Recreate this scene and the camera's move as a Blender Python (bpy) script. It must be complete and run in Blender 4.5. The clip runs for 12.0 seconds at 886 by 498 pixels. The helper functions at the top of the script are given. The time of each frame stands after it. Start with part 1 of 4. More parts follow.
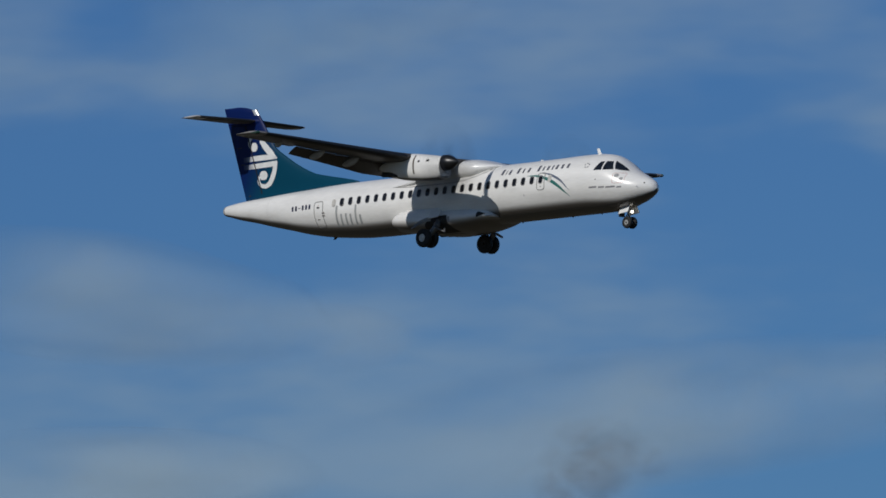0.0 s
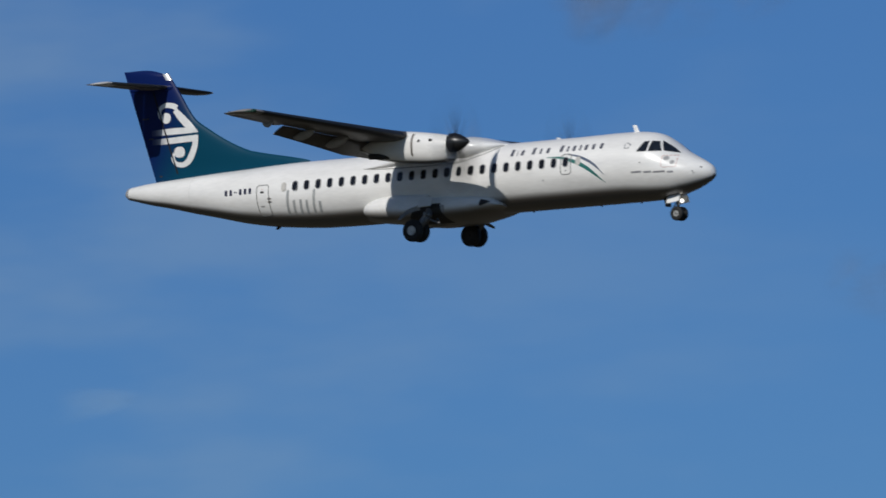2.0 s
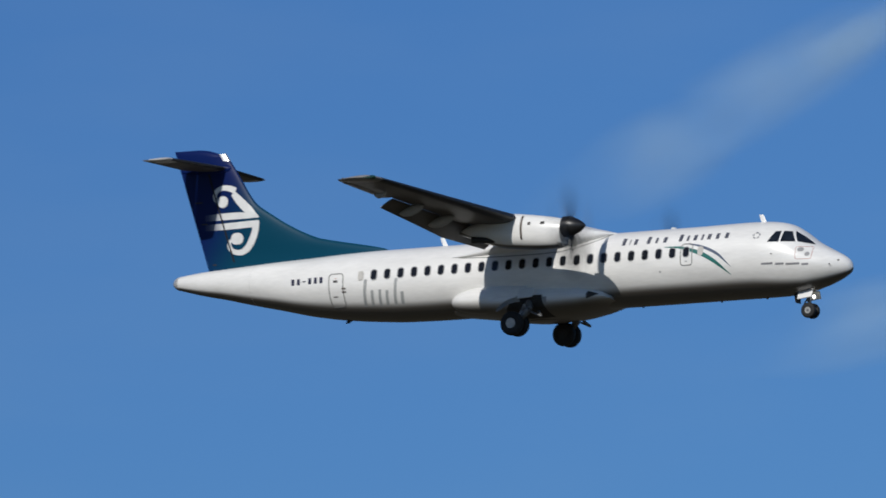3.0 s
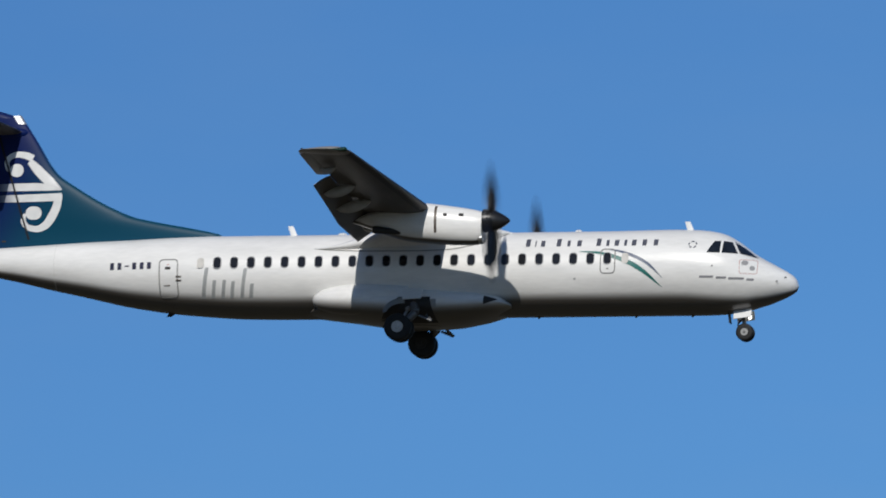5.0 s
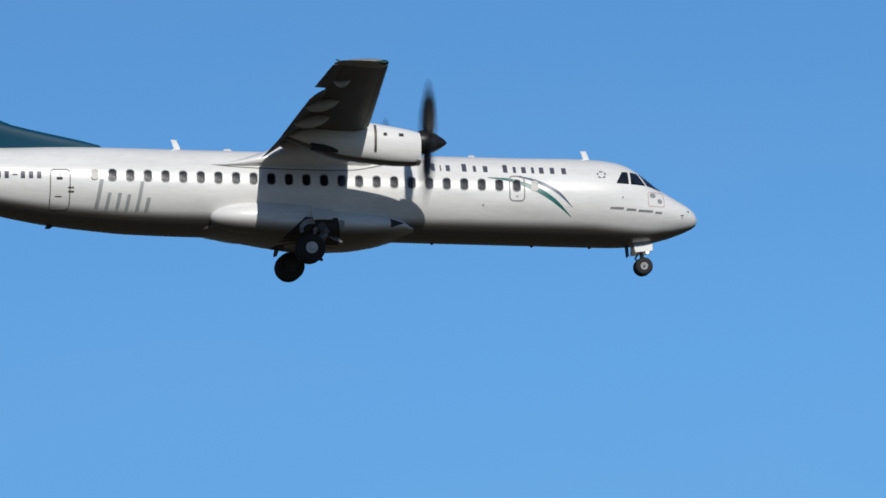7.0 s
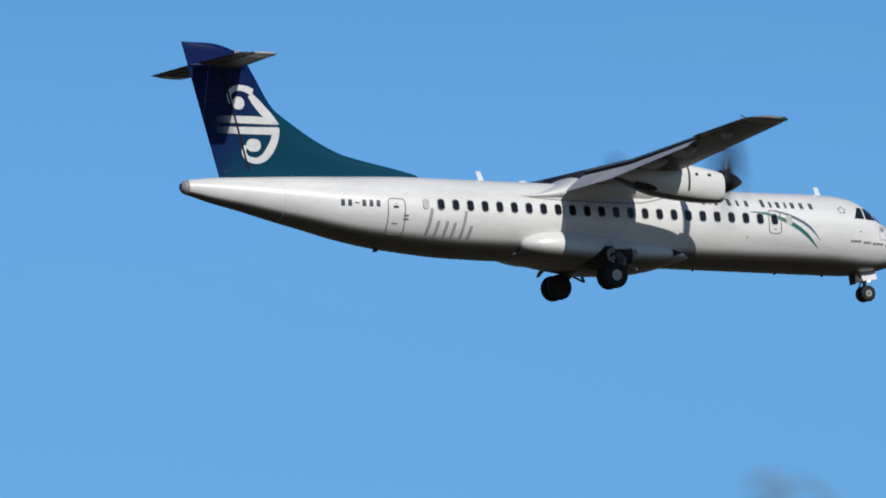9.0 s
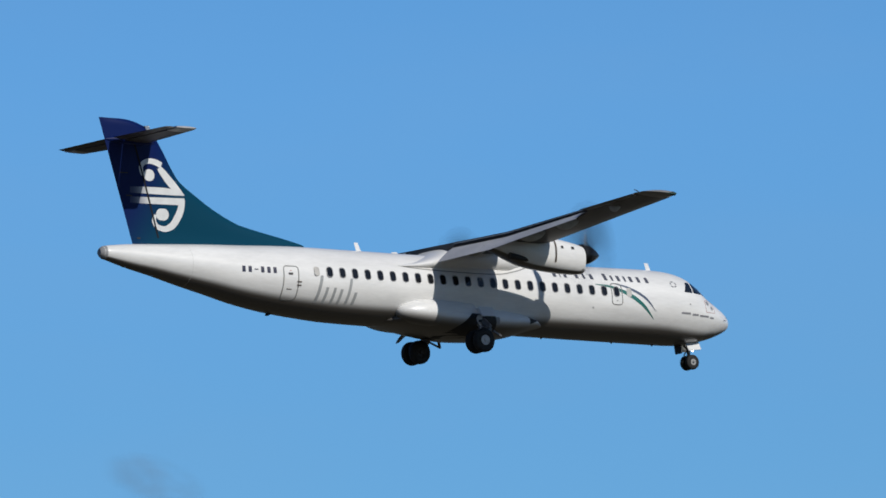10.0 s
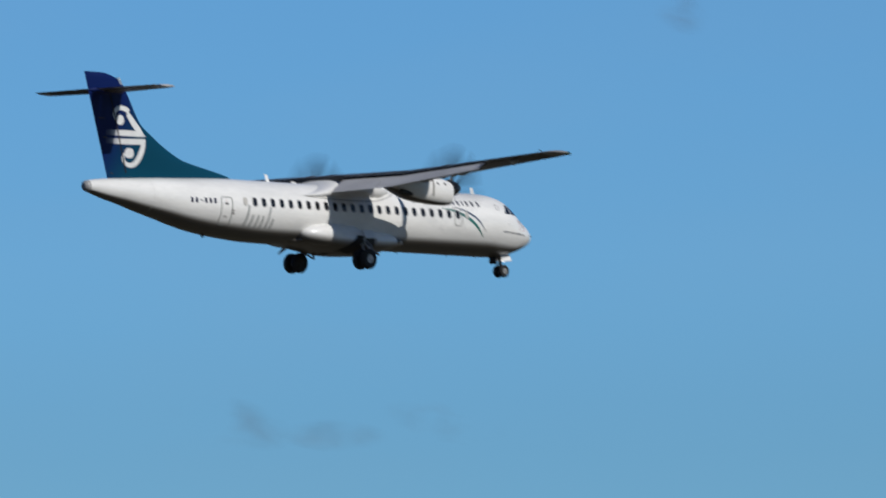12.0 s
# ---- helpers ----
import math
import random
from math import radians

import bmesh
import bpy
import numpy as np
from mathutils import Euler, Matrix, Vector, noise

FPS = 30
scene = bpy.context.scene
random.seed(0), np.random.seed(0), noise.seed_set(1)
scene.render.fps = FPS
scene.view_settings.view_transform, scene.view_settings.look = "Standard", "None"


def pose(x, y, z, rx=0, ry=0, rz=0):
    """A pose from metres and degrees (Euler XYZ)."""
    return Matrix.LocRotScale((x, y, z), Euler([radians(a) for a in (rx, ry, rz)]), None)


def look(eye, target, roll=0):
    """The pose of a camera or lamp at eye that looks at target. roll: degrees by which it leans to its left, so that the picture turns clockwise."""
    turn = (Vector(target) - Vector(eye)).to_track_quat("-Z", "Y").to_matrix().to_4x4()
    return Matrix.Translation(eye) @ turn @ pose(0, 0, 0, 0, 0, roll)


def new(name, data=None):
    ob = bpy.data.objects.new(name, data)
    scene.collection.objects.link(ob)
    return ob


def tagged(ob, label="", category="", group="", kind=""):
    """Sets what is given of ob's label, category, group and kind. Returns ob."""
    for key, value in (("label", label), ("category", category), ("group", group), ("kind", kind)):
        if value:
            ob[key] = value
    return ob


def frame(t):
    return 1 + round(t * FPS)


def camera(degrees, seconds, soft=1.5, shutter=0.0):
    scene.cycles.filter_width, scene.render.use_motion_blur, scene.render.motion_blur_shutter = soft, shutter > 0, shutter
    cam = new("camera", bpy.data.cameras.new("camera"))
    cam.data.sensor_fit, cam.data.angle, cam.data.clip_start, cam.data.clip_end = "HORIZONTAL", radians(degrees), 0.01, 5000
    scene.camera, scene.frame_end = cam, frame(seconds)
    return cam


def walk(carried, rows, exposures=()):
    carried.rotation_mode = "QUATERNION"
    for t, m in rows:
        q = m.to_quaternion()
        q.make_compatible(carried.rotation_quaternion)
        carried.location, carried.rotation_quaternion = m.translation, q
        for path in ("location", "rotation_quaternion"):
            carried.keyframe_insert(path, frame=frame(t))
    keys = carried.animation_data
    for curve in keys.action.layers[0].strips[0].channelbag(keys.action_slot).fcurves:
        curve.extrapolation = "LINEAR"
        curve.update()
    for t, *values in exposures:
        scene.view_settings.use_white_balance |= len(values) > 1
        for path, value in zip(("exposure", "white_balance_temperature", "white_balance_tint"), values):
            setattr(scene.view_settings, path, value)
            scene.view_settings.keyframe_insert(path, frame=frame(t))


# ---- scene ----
SECONDS = 12.0
EYE = Vector((0.0, 0.0, 1.7))

# ---- camera: hand-held long lens on one spot beside the approach, panning with the airliner ----
cam = camera(4.0673, SECONDS, soft=1.6, shutter=0.33)
EXPOSURES = [(0, -0.3), (0.5, -0.4), (1, -0.46), (1.5, -0.2), (2, -0.08), (2.5, 0.0), (3.5, 0.03), (5.5, -0.02), (7, 0.0), (12, 0.0)]
# seconds, heading, elevation, lean (degrees)
AIM = [
    (0, 132.587, 4.75, -1.542),
    (0.5, 130.635, 4.893, -1.699),
    (1, 128.28, 5.111, -1.574),
    (1.5, 125.795, 5.41, -1.502),
    (2, 123.215, 5.636, -1.4),
    (2.5, 120.549, 6.17, -1.144),
    (3, 117.268, 6.62, -0.848),
    (3.2, 115.711, 6.651, -0.618),
    (4.8, 102.391, 7.44, 0.604),
    (5, 100.495, 7.588, 0.697),
    (5.5, 95.659, 7.781, 0.888),
    (6, 90.766, 7.584, 0.773),
    (6.5, 85.701, 7.458, 0.529),
    (6.7, 83.594, 7.448, 0.414),
    (8.3, 69.151, 6.881, -0.722),
    (8.5, 67.547, 6.802, -0.853),
    (9, 63.613, 6.648, -0.916),
    (9.5, 59.426, 6.559, -0.795),
    (10, 55.572, 6.255, -0.575),
    (10.5, 52.521, 5.737, -0.455),
    (11, 49.628, 5.386, -0.27),
    (11.5, 46.456, 5.007, -0.761),
    (12, 43.542, 4.297, -0.997),
]


def aim(yaw, pitch, lean):
    y, p = radians(yaw), radians(pitch)
    way = Vector((math.cos(p) * math.cos(y), math.cos(p) * math.sin(y), math.sin(p)))
    return look(EYE, EYE + way * 100, lean)


walk(cam, [(t, aim(y, p, r)) for t, y, p, r in AIM], EXPOSURES)


# the airliner's approach at 50 m/s: seconds, place of its nose datum from the eye, bank, nose-down and heading in degrees
FLIGHT = [
    (0, -373.47, 420.75, 49.66, -1.473, -0.192, -0.36),
    (0.5, -343.05, 415.17, 49.55, -0.337, -0.049, 0.03),
    (1, -312.41, 410.01, 49.53, 0.753, 0.107, 0.144),
    (1.5, -281.51, 405.42, 49.6, 1.367, 0.202, 0.2),
    (2, -250.31, 401.36, 49.74, 1.378, 0.231, 0.127),
    (2.5, -218.87, 397.91, 49.96, 0.649, 0.167, -0.008),
    (3, -187.3, 394.9, 50.25, -0.348, 0.05, -0.058),
    (3.2, -174.66, 393.74, 50.36, -0.648, 0.022, -0.096),
    (4, -123.85, 388.43, 50.65, -0.535, 0.023, -0.09),
    (4.8, -72.57, 384.62, 51, -0.421, 0.024, -0.085),
    (5, -59.67, 383.43, 51.03, -0.185, 0.029, -0.112),
    (5.5, -27.32, 380.26, 51.01, 0.336, 0.03, -0.171),
    (6, 5.13, 377.65, 50.98, 0.294, 0.021, -0.148),
    (6.5, 37.58, 375.98, 50.96, -0.546, 0.009, -0.046),
    (6.7, 50.57, 375.28, 50.92, -0.687, 0.007, 0.016),
    (7.5, 102.61, 371.9, 50.44, -0.268, 0.036, 0.215),
    (8.3, 154.72, 369.68, 49.74, 0.15, 0.065, 0.414),
    (8.5, 167.75, 369.21, 49.51, 0.199, 0.08, 0.343),
    (9, 200.3, 368.32, 48.84, 0.583, 0.071, 0.203),
    (9.5, 232.67, 367.98, 48.07, 0.139, 0.116, 0.219),
    (10, 264.72, 367.97, 47.15, -1.007, 0.26, -0.032),
    (10.5, 296.68, 367.91, 45.99, -1.167, 0.281, -0.316),
    (11, 328.93, 367.99, 44.62, -0.781, 0.196, -0.307),
    (11.5, 361.66, 368.59, 43.08, 0.492, -0.029, 0.109),
    (12, 394.7, 370.03, 41.4, 1.21, -0.066, 0.071),
]


# ---- world, sun ----
SUN_HEIGHT, SUN_SIDE = 35.0, 3.5   # degrees above the horizon; degrees ahead of abeam (starboard)


def make_world():
    w = bpy.data.worlds.new("sky")
    scene.world = w
    w.use_nodes = True
    n, l = w.node_tree.nodes, w.node_tree.links
    n.clear()
    out = n.new("ShaderNodeOutputWorld")
    bg = n.new("ShaderNodeBackground")
    bg.inputs["Strength"].default_value = 0.109
    sky = n.new("ShaderNodeTexSky")
    sky.sky_type = "NISHITA"
    sky.sun_disc = False
    sky.sun_elevation = radians(SUN_HEIGHT)
    sky.sun_rotation = radians(180 - SUN_SIDE)
    sky.altitude = 1500
    sky.air_density = 1.0
    sky.dust_density = 0.2
    sky.ozone_density = 3.0
    # deep clean-air blue, whiter towards the sun
    tint = n.new("ShaderNodeMix")
    tint.data_type, tint.blend_type = "RGBA", "MULTIPLY"
    tint.inputs["Factor"].default_value = 1.0
    aim = n.new("ShaderNodeTexCoord")
    axis = n.new("ShaderNodeSeparateXYZ")
    l.new(aim.outputs["Generated"], axis.inputs[0])
    sunward = n.new("ShaderNodeMapRange")
    sunward.interpolation_type = "SMOOTHSTEP"
    sunward.inputs["From Min"].default_value, sunward.inputs["From Max"].default_value = 0.25, -0.55
    l.new(axis.outputs["Y"], sunward.inputs["Value"])
    hue = n.new("ShaderNodeMix")
    hue.data_type = "RGBA"
    hue.inputs["A"].default_value, hue.inputs["B"].default_value = (0.30, 0.56, 0.83, 1), (0.44, 0.55, 0.64, 1)
    l.new(sunward.outputs[0], hue.inputs["Factor"])
    l.new(hue.outputs["Result"], tint.inputs["B"])
    l.new(sky.outputs["Color"], tint.inputs["A"])
    # the sky deepens towards the approach end
    deep = n.new("ShaderNodeMix")
    deep.data_type, deep.blend_type = "RGBA", "MULTIPLY"
    deep.inputs["Factor"].default_value = 1.0
    l.new(tint.outputs["Result"], deep.inputs["A"])
    # thin high cloud: long soft streaks, thickest up the approach
    co = n.new("ShaderNodeTexCoord")
    mp = n.new("ShaderNodeMapping")
    mp.inputs["Scale"].default_value = (28, 28, 85)
    l.new(co.outputs["Generated"], mp.inputs["Vector"])
    veil = n.new("ShaderNodeTexNoise")
    veil.inputs["Scale"].default_value, veil.inputs["Detail"].default_value, veil.inputs["Roughness"].default_value = 1.0, 4, 0.5
    l.new(mp.outputs[0], veil.inputs["Vector"])
    cut = n.new("ShaderNodeMapRange")
    cut.interpolation_type = "SMOOTHSTEP"
    cut.inputs["From Min"].default_value, cut.inputs["From Max"].default_value = 0.42, 0.72
    l.new(veil.outputs["Fac"], cut.inputs["Value"])
    sep = n.new("ShaderNodeSeparateXYZ")
    l.new(co.outputs["Generated"], sep.inputs[0])
    fall = n.new("ShaderNodeMapRange")
    fall.interpolation_type = "SMOOTHSTEP"
    fall.inputs["From Min"].default_value, fall.inputs["From Max"].default_value = -0.62, 0.45
    l.new(sep.outputs["X"], fall.inputs["Value"])
    tone = n.new("ShaderNodeMix")
    tone.data_type = "RGBA"
    tone.inputs["A"].default_value, tone.inputs["B"].default_value = (0.545, 0.53, 0.605, 1), (1.105, 1.085, 1.03, 1)
    l.new(fall.outputs[0], tone.inputs["Factor"])
    l.new(tone.outputs["Result"], deep.inputs["B"])
    west = n.new("ShaderNodeMapRange")
    west.interpolation_type = "SMOOTHSTEP"
    west.inputs["From Min"].default_value, west.inputs["From Max"].default_value = -0.48, -0.66
    west.inputs["To Min"].default_value, west.inputs["To Max"].default_value = 0.04, 0.48
    l.new(sep.outputs["X"], west.inputs["Value"])
    much = n.new("ShaderNodeMath")
    much.operation = "MULTIPLY"
    l.new(cut.outputs[0], much.inputs[0])
    l.new(west.outputs[0], much.inputs[1])
    high = n.new("ShaderNodeMix")
    high.data_type = "RGBA"
    high.inputs["B"].default_value = (2.7, 3.55, 4.25, 1)
    l.new(much.outputs[0], high.inputs["Factor"])
    l.new(deep.outputs["Result"], high.inputs["A"])
    haze = n.new("ShaderNodeValToRGB")
    haze.color_ramp.interpolation = "EASE"
    stops = [(0.0, 0.78), (0.058, 0.80), (0.076, 0.90), (0.09, 0.92), (0.122, 1.0), (0.15, 0.93), (0.3, 0.92)]
    haze.color_ramp.elements[0].position, haze.color_ramp.elements[1].position = stops[0][0], stops[-1][0]
    for at, v in stops[1:-1]:
        haze.color_ramp.elements.new(at)
    for e, (at, v) in zip(haze.color_ramp.elements, stops):
        e.color = (min(1, v * (1 + 0.7 * max(0, 0.09 - at))), v, v, 1)
    l.new(sep.outputs["Z"], haze.inputs["Fac"])
    grade = n.new("ShaderNodeMix")
    grade.data_type, grade.blend_type = "RGBA", "MULTIPLY"
    l.new(fall.outputs[0], grade.inputs["Factor"])
    l.new(high.outputs["Result"], grade.inputs["A"])
    l.new(haze.outputs["Color"], grade.inputs["B"])
    l.new(grade.outputs["Result"], bg.inputs["Color"])
    l.new(bg.outputs[0], out.inputs["Surface"])


make_world()
sun = new("sun", bpy.data.lights.new("sun", "SUN"))
sun.data.energy, sun.data.angle, sun.data.color = 3.2, radians(0.53), (1.0, 0.97, 0.925)
_h, _s = radians(SUN_HEIGHT), radians(SUN_SIDE)
SUN_FROM = Vector((math.sin(_s) * math.cos(_h), -math.cos(_s) * math.cos(_h), math.sin(_h)))
sun.matrix_world = look(SUN_FROM * 200, (0, 0, 0))


# ---- materials ----
def material(name, colour, rough=0.5, metal=0.0, coat=0.0, vary=0.08, scale=1.5, stretch=(1, 1, 1), bump=0.0, specular=0.5, second=None):
    """A principled surface whose tone wanders at two scales; stretch draws the stains out along an axis."""
    m = bpy.data.materials.new(name)
    m.use_nodes = True
    n, l = m.node_tree.nodes, m.node_tree.links
    b = n["Principled BSDF"]
    b.inputs["Roughness"].default_value = rough
    b.inputs["Metallic"].default_value = metal
    b.inputs["Coat Weight"].default_value = coat
    b.inputs["Coat Roughness"].default_value = 0.12
    b.inputs["Specular IOR Level"].default_value = specular
    co = n.new("ShaderNodeTexCoord")
    mp = n.new("ShaderNodeMapping")
    mp.inputs["Scale"].default_value = stretch
    l.new(co.outputs["Object"], mp.inputs["Vector"])
    big, small = n.new("ShaderNodeTexNoise"), n.new("ShaderNodeTexNoise")
    big.inputs["Scale"].default_value, big.inputs["Detail"].default_value = scale, 4
    small.inputs["Scale"].default_value, small.inputs["Detail"].default_value = scale * 9, 5
    for t in (big, small):
        l.new(mp.outputs[0], t.inputs["Vector"])
    add = n.new("ShaderNodeMath")
    add.operation = "MULTIPLY_ADD"
    l.new(small.outputs["Fac"], add.inputs[0])
    add.inputs[1].default_value = 0.45
    l.new(big.outputs["Fac"], add.inputs[2])
    ramp = n.new("ShaderNodeMapRange")
    ramp.inputs["From Min"].default_value, ramp.inputs["From Max"].default_value = 0.45, 1.0
    l.new(add.outputs[0], ramp.inputs["Value"])
    mix = n.new("ShaderNodeMix")
    mix.data_type = "RGBA"
    dark = second or tuple(c * (1 - 2 * vary) for c in colour)
    mix.inputs["A"].default_value = (*dark, 1)
    mix.inputs["B"].default_value = (*[min(1, c * (1 + vary)) for c in colour], 1)
    l.new(ramp.outputs[0], mix.inputs["Factor"])
    l.new(mix.outputs["Result"], b.inputs["Base Color"])
    if bump:
        bp = n.new("ShaderNodeBump")
        bp.inputs["Strength"].default_value, bp.inputs["Distance"].default_value = bump, 0.01
        l.new(small.outputs["Fac"], bp.inputs["Height"])
        l.new(bp.outputs[0], b.inputs["Normal"])
    return m


WHITE = material("white_gloss_paint", (0.78, 0.775, 0.755), 0.32, coat=0.25, vary=0.05, scale=0.9, stretch=(0.35, 1, 1.6))
# wing and tailplane grey, darkened to carry the shade of their undersides
WING_SHADE = material("wing_shaded_grey", (0.088, 0.079, 0.069), 0.45, vary=0.16, scale=1.2, stretch=(1.6, 0.5, 1), specular=0.22)
NACELLE = material("nacelle_white_paint", (0.78, 0.78, 0.76), 0.35, coat=0.2, vary=0.06, scale=1.3, stretch=(0.4, 1, 1))
BOOT = material("black_rubber_boot", (0.015, 0.015, 0.016), 0.55, vary=0.2, scale=3)
GLASS = material("dark_cabin_glass", (0.012, 0.013, 0.016), 0.105, vary=0.2, scale=3, specular=0.6)
COCKPIT_GLASS = material("cockpit_glass", (0.014, 0.018, 0.024), 0.06, vary=0.3, scale=4, specular=0.7)
SEAL = material("grey_seal", (0.30, 0.30, 0.30), 0.5, vary=0.1, scale=4)
SEAM = material("door_seam_grey", (0.20, 0.20, 0.19), 0.5, vary=0.1, scale=4)
PLUG = material("plug_grey_beige", (0.52, 0.50, 0.46), 0.45, vary=0.1, scale=5)
LETTER = material("slate_lettering", (0.085, 0.09, 0.115), 0.4, vary=0.1, scale=4)
REG = material("registration_navy", (0.018, 0.02, 0.05), 0.4, vary=0.1, scale=4)
LINK = material("pale_grey_lettering", (0.36, 0.37, 0.365), 0.4, vary=0.08, scale=4)
SLATE = material("slate_blue_stripe", (0.10, 0.13, 0.19), 0.35, vary=0.12, scale=4)
GREEN = material("green_teal_stripe", (0.02, 0.15, 0.13), 0.35, vary=0.12, scale=4)
MARK = material("white_tail_mark", (0.72, 0.72, 0.70), 0.35, vary=0.06, scale=3)
TYRE = material("tyre_rubber", (0.012, 0.012, 0.012), 0.75, vary=0.25, scale=6, bump=0.2)
# flap grey twice: dark as its shaded underside, pale as its lit top
FLAP_SHADE = material("flap_shaded_grey", (0.095, 0.085, 0.075), 0.45, vary=0.16, scale=1.2, stretch=(1.6, 0.5, 1), specular=0.22)
FLAP_TOP = material("pale_trim_and_lit_flap", (0.52, 0.51, 0.50), 0.4, vary=0.1, scale=1.2, stretch=(1.6, 0.5, 1))
TIP = material("wingtip_grey_paint", (0.24, 0.23, 0.22), 0.4, vary=0.12, scale=2)
NOSE_HUB = material("nose_wheel_hub_grey", (0.34, 0.34, 0.33), 0.5, vary=0.15, scale=6)
HUB = material("wheel_hub_aluminium", (0.55, 0.55, 0.53), 0.5, metal=0.0, vary=0.15, scale=6)
STEEL = material("gear_steel", (0.16, 0.16, 0.16), 0.45, metal=0.4, vary=0.2, scale=5)
GAP = material("unlit_gap_black", (0.010, 0.009, 0.010), 0.95, vary=0.1, scale=4)
DARK = material("dark_bay_metal", (0.025, 0.023, 0.022), 0.7, vary=0.2, scale=4)
BROWN = material("heat_browned_band", (0.10, 0.08, 0.065), 0.5, metal=0.2, vary=0.2, scale=5)
BLADE = material("black_composite_blade", (0.014, 0.014, 0.015), 0.35, vary=0.2, scale=5)
ALUMINIUM = material("bare_aluminium", (0.55, 0.55, 0.54), 0.35, metal=0.7, vary=0.1, scale=4)
PANEL = material("panel_seam_grey", (0.62, 0.61, 0.58), 0.5, vary=0.1, scale=4)
TRACK = material("fairing_grey_paint", (0.40, 0.39, 0.37), 0.45, vary=0.12, scale=3)
RED = material("red_placard", (0.45, 0.16, 0.13), 0.5, vary=0.1, scale=6)


def glow(name, colour, strength):
    m = bpy.data.materials.new(name)
    m.use_nodes = True
    b = m.node_tree.nodes["Principled BSDF"]
    b.inputs["Base Color"].default_value = (*colour, 1)
    b.inputs["Emission Color"].default_value = (*colour, 1)
    b.inputs["Emission Strength"].default_value = strength
    return m


LAMP = glow("landing_lamp_glow", (1.0, 0.95, 0.85), 3.0)
NAV = material("green_lens", (0.02, 0.06, 0.04), 0.1, vary=0.1, scale=6)


def tail_paint():
    """Navy at the top and rear blending to teal at the front and foot of the fin, as the paint itself does."""
    m = material("tail_navy_to_teal", (0.5, 0.5, 0.5), 0.42, coat=0.0, vary=0.05, scale=1.2, specular=0.13)
    n, l = m.node_tree.nodes, m.node_tree.links
    b = n["Principled BSDF"]
    co = n.new("ShaderNodeTexCoord")
    sep = n.new("ShaderNodeSeparateXYZ")
    l.new(co.outputs["Object"], sep.inputs[0])
    f = n.new("ShaderNodeMath")
    f.operation = "MULTIPLY_ADD"
    l.new(sep.outputs["X"], f.inputs[0])
    f.inputs[1].default_value = -1.0
    lift = n.new("ShaderNodeMath")
    lift.operation = "MULTIPLY"
    lift.inputs[1].default_value = 0.6
    l.new(sep.outputs["Z"], lift.inputs[0])
    l.new(lift.outputs[0], f.inputs[2])
    r = n.new("ShaderNodeMapRange")
    r.interpolation_type = "SMOOTHSTEP"
    r.inputs["From Min"].default_value, r.inputs["From Max"].default_value = 25.0, 27.6
    l.new(f.outputs[0], r.inputs["Value"])
    mix = n.new("ShaderNodeMix")
    mix.data_type = "RGBA"
    mix.inputs["A"].default_value = (0.001, 0.047, 0.086, 1)
    mix.inputs["B"].default_value = (0.002, 0.011, 0.080, 1)
    l.new(r.outputs[0], mix.inputs["Factor"])
    l.new(mix.outputs["Result"], b.inputs["Base Color"])
    return m


TAIL = tail_paint()


def fading_mark():
    """White that is sprayed out to the navy of the rudder towards the rear."""
    m = material("white_fading_to_navy", (0.72, 0.72, 0.70), 0.35, vary=0.06, scale=3)
    n, l = m.node_tree.nodes, m.node_tree.links
    b = n["Principled BSDF"]
    white = b.inputs["Base Color"].links[0].from_socket
    co, sep = n.new("ShaderNodeTexCoord"), n.new("ShaderNodeSeparateXYZ")
    l.new(co.outputs["Object"], sep.inputs[0])
    r = n.new("ShaderNodeMapRange")
    r.interpolation_type = "SMOOTHSTEP"
    r.inputs["From Min"].default_value, r.inputs["From Max"].default_value = -25.85, -25.0
    l.new(sep.outputs["X"], r.inputs["Value"])
    mix = n.new("ShaderNodeMix")
    mix.data_type = "RGBA"
    mix.inputs["A"].default_value = (0.002, 0.011, 0.080, 1)
    l.new(r.outputs[0], mix.inputs["Factor"])
    l.new(white, mix.inputs["B"])
    l.new(mix.outputs["Result"], b.inputs["Base Color"])
    return m


FADE = fading_mark()


def shaded_white():
    """White above; below a soft line, belly grey darkened with its shade. The mesh carries the line as a signed
    distance.
    """
    m = material("white_over_shaded_grey", (0.80, 0.79, 0.76), 0.32, coat=0.25, vary=0.075, scale=0.9, stretch=(0.35, 1, 1.6))
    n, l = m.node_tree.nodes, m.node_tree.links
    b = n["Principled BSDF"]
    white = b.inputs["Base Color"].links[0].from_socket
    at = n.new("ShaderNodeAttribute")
    at.attribute_name = "shade_line"
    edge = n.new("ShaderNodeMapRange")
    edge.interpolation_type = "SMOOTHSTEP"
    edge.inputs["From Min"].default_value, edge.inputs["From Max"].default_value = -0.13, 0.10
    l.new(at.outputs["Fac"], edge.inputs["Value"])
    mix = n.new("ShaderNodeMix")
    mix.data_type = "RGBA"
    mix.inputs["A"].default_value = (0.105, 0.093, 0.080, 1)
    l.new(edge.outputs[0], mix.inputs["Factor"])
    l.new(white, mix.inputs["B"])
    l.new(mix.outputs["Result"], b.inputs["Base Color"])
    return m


SHADED_WHITE = shaded_white()
NAME_GREY = material("grey_name_lettering", (0.24, 0.24, 0.25), 0.45, vary=0.1, scale=4)


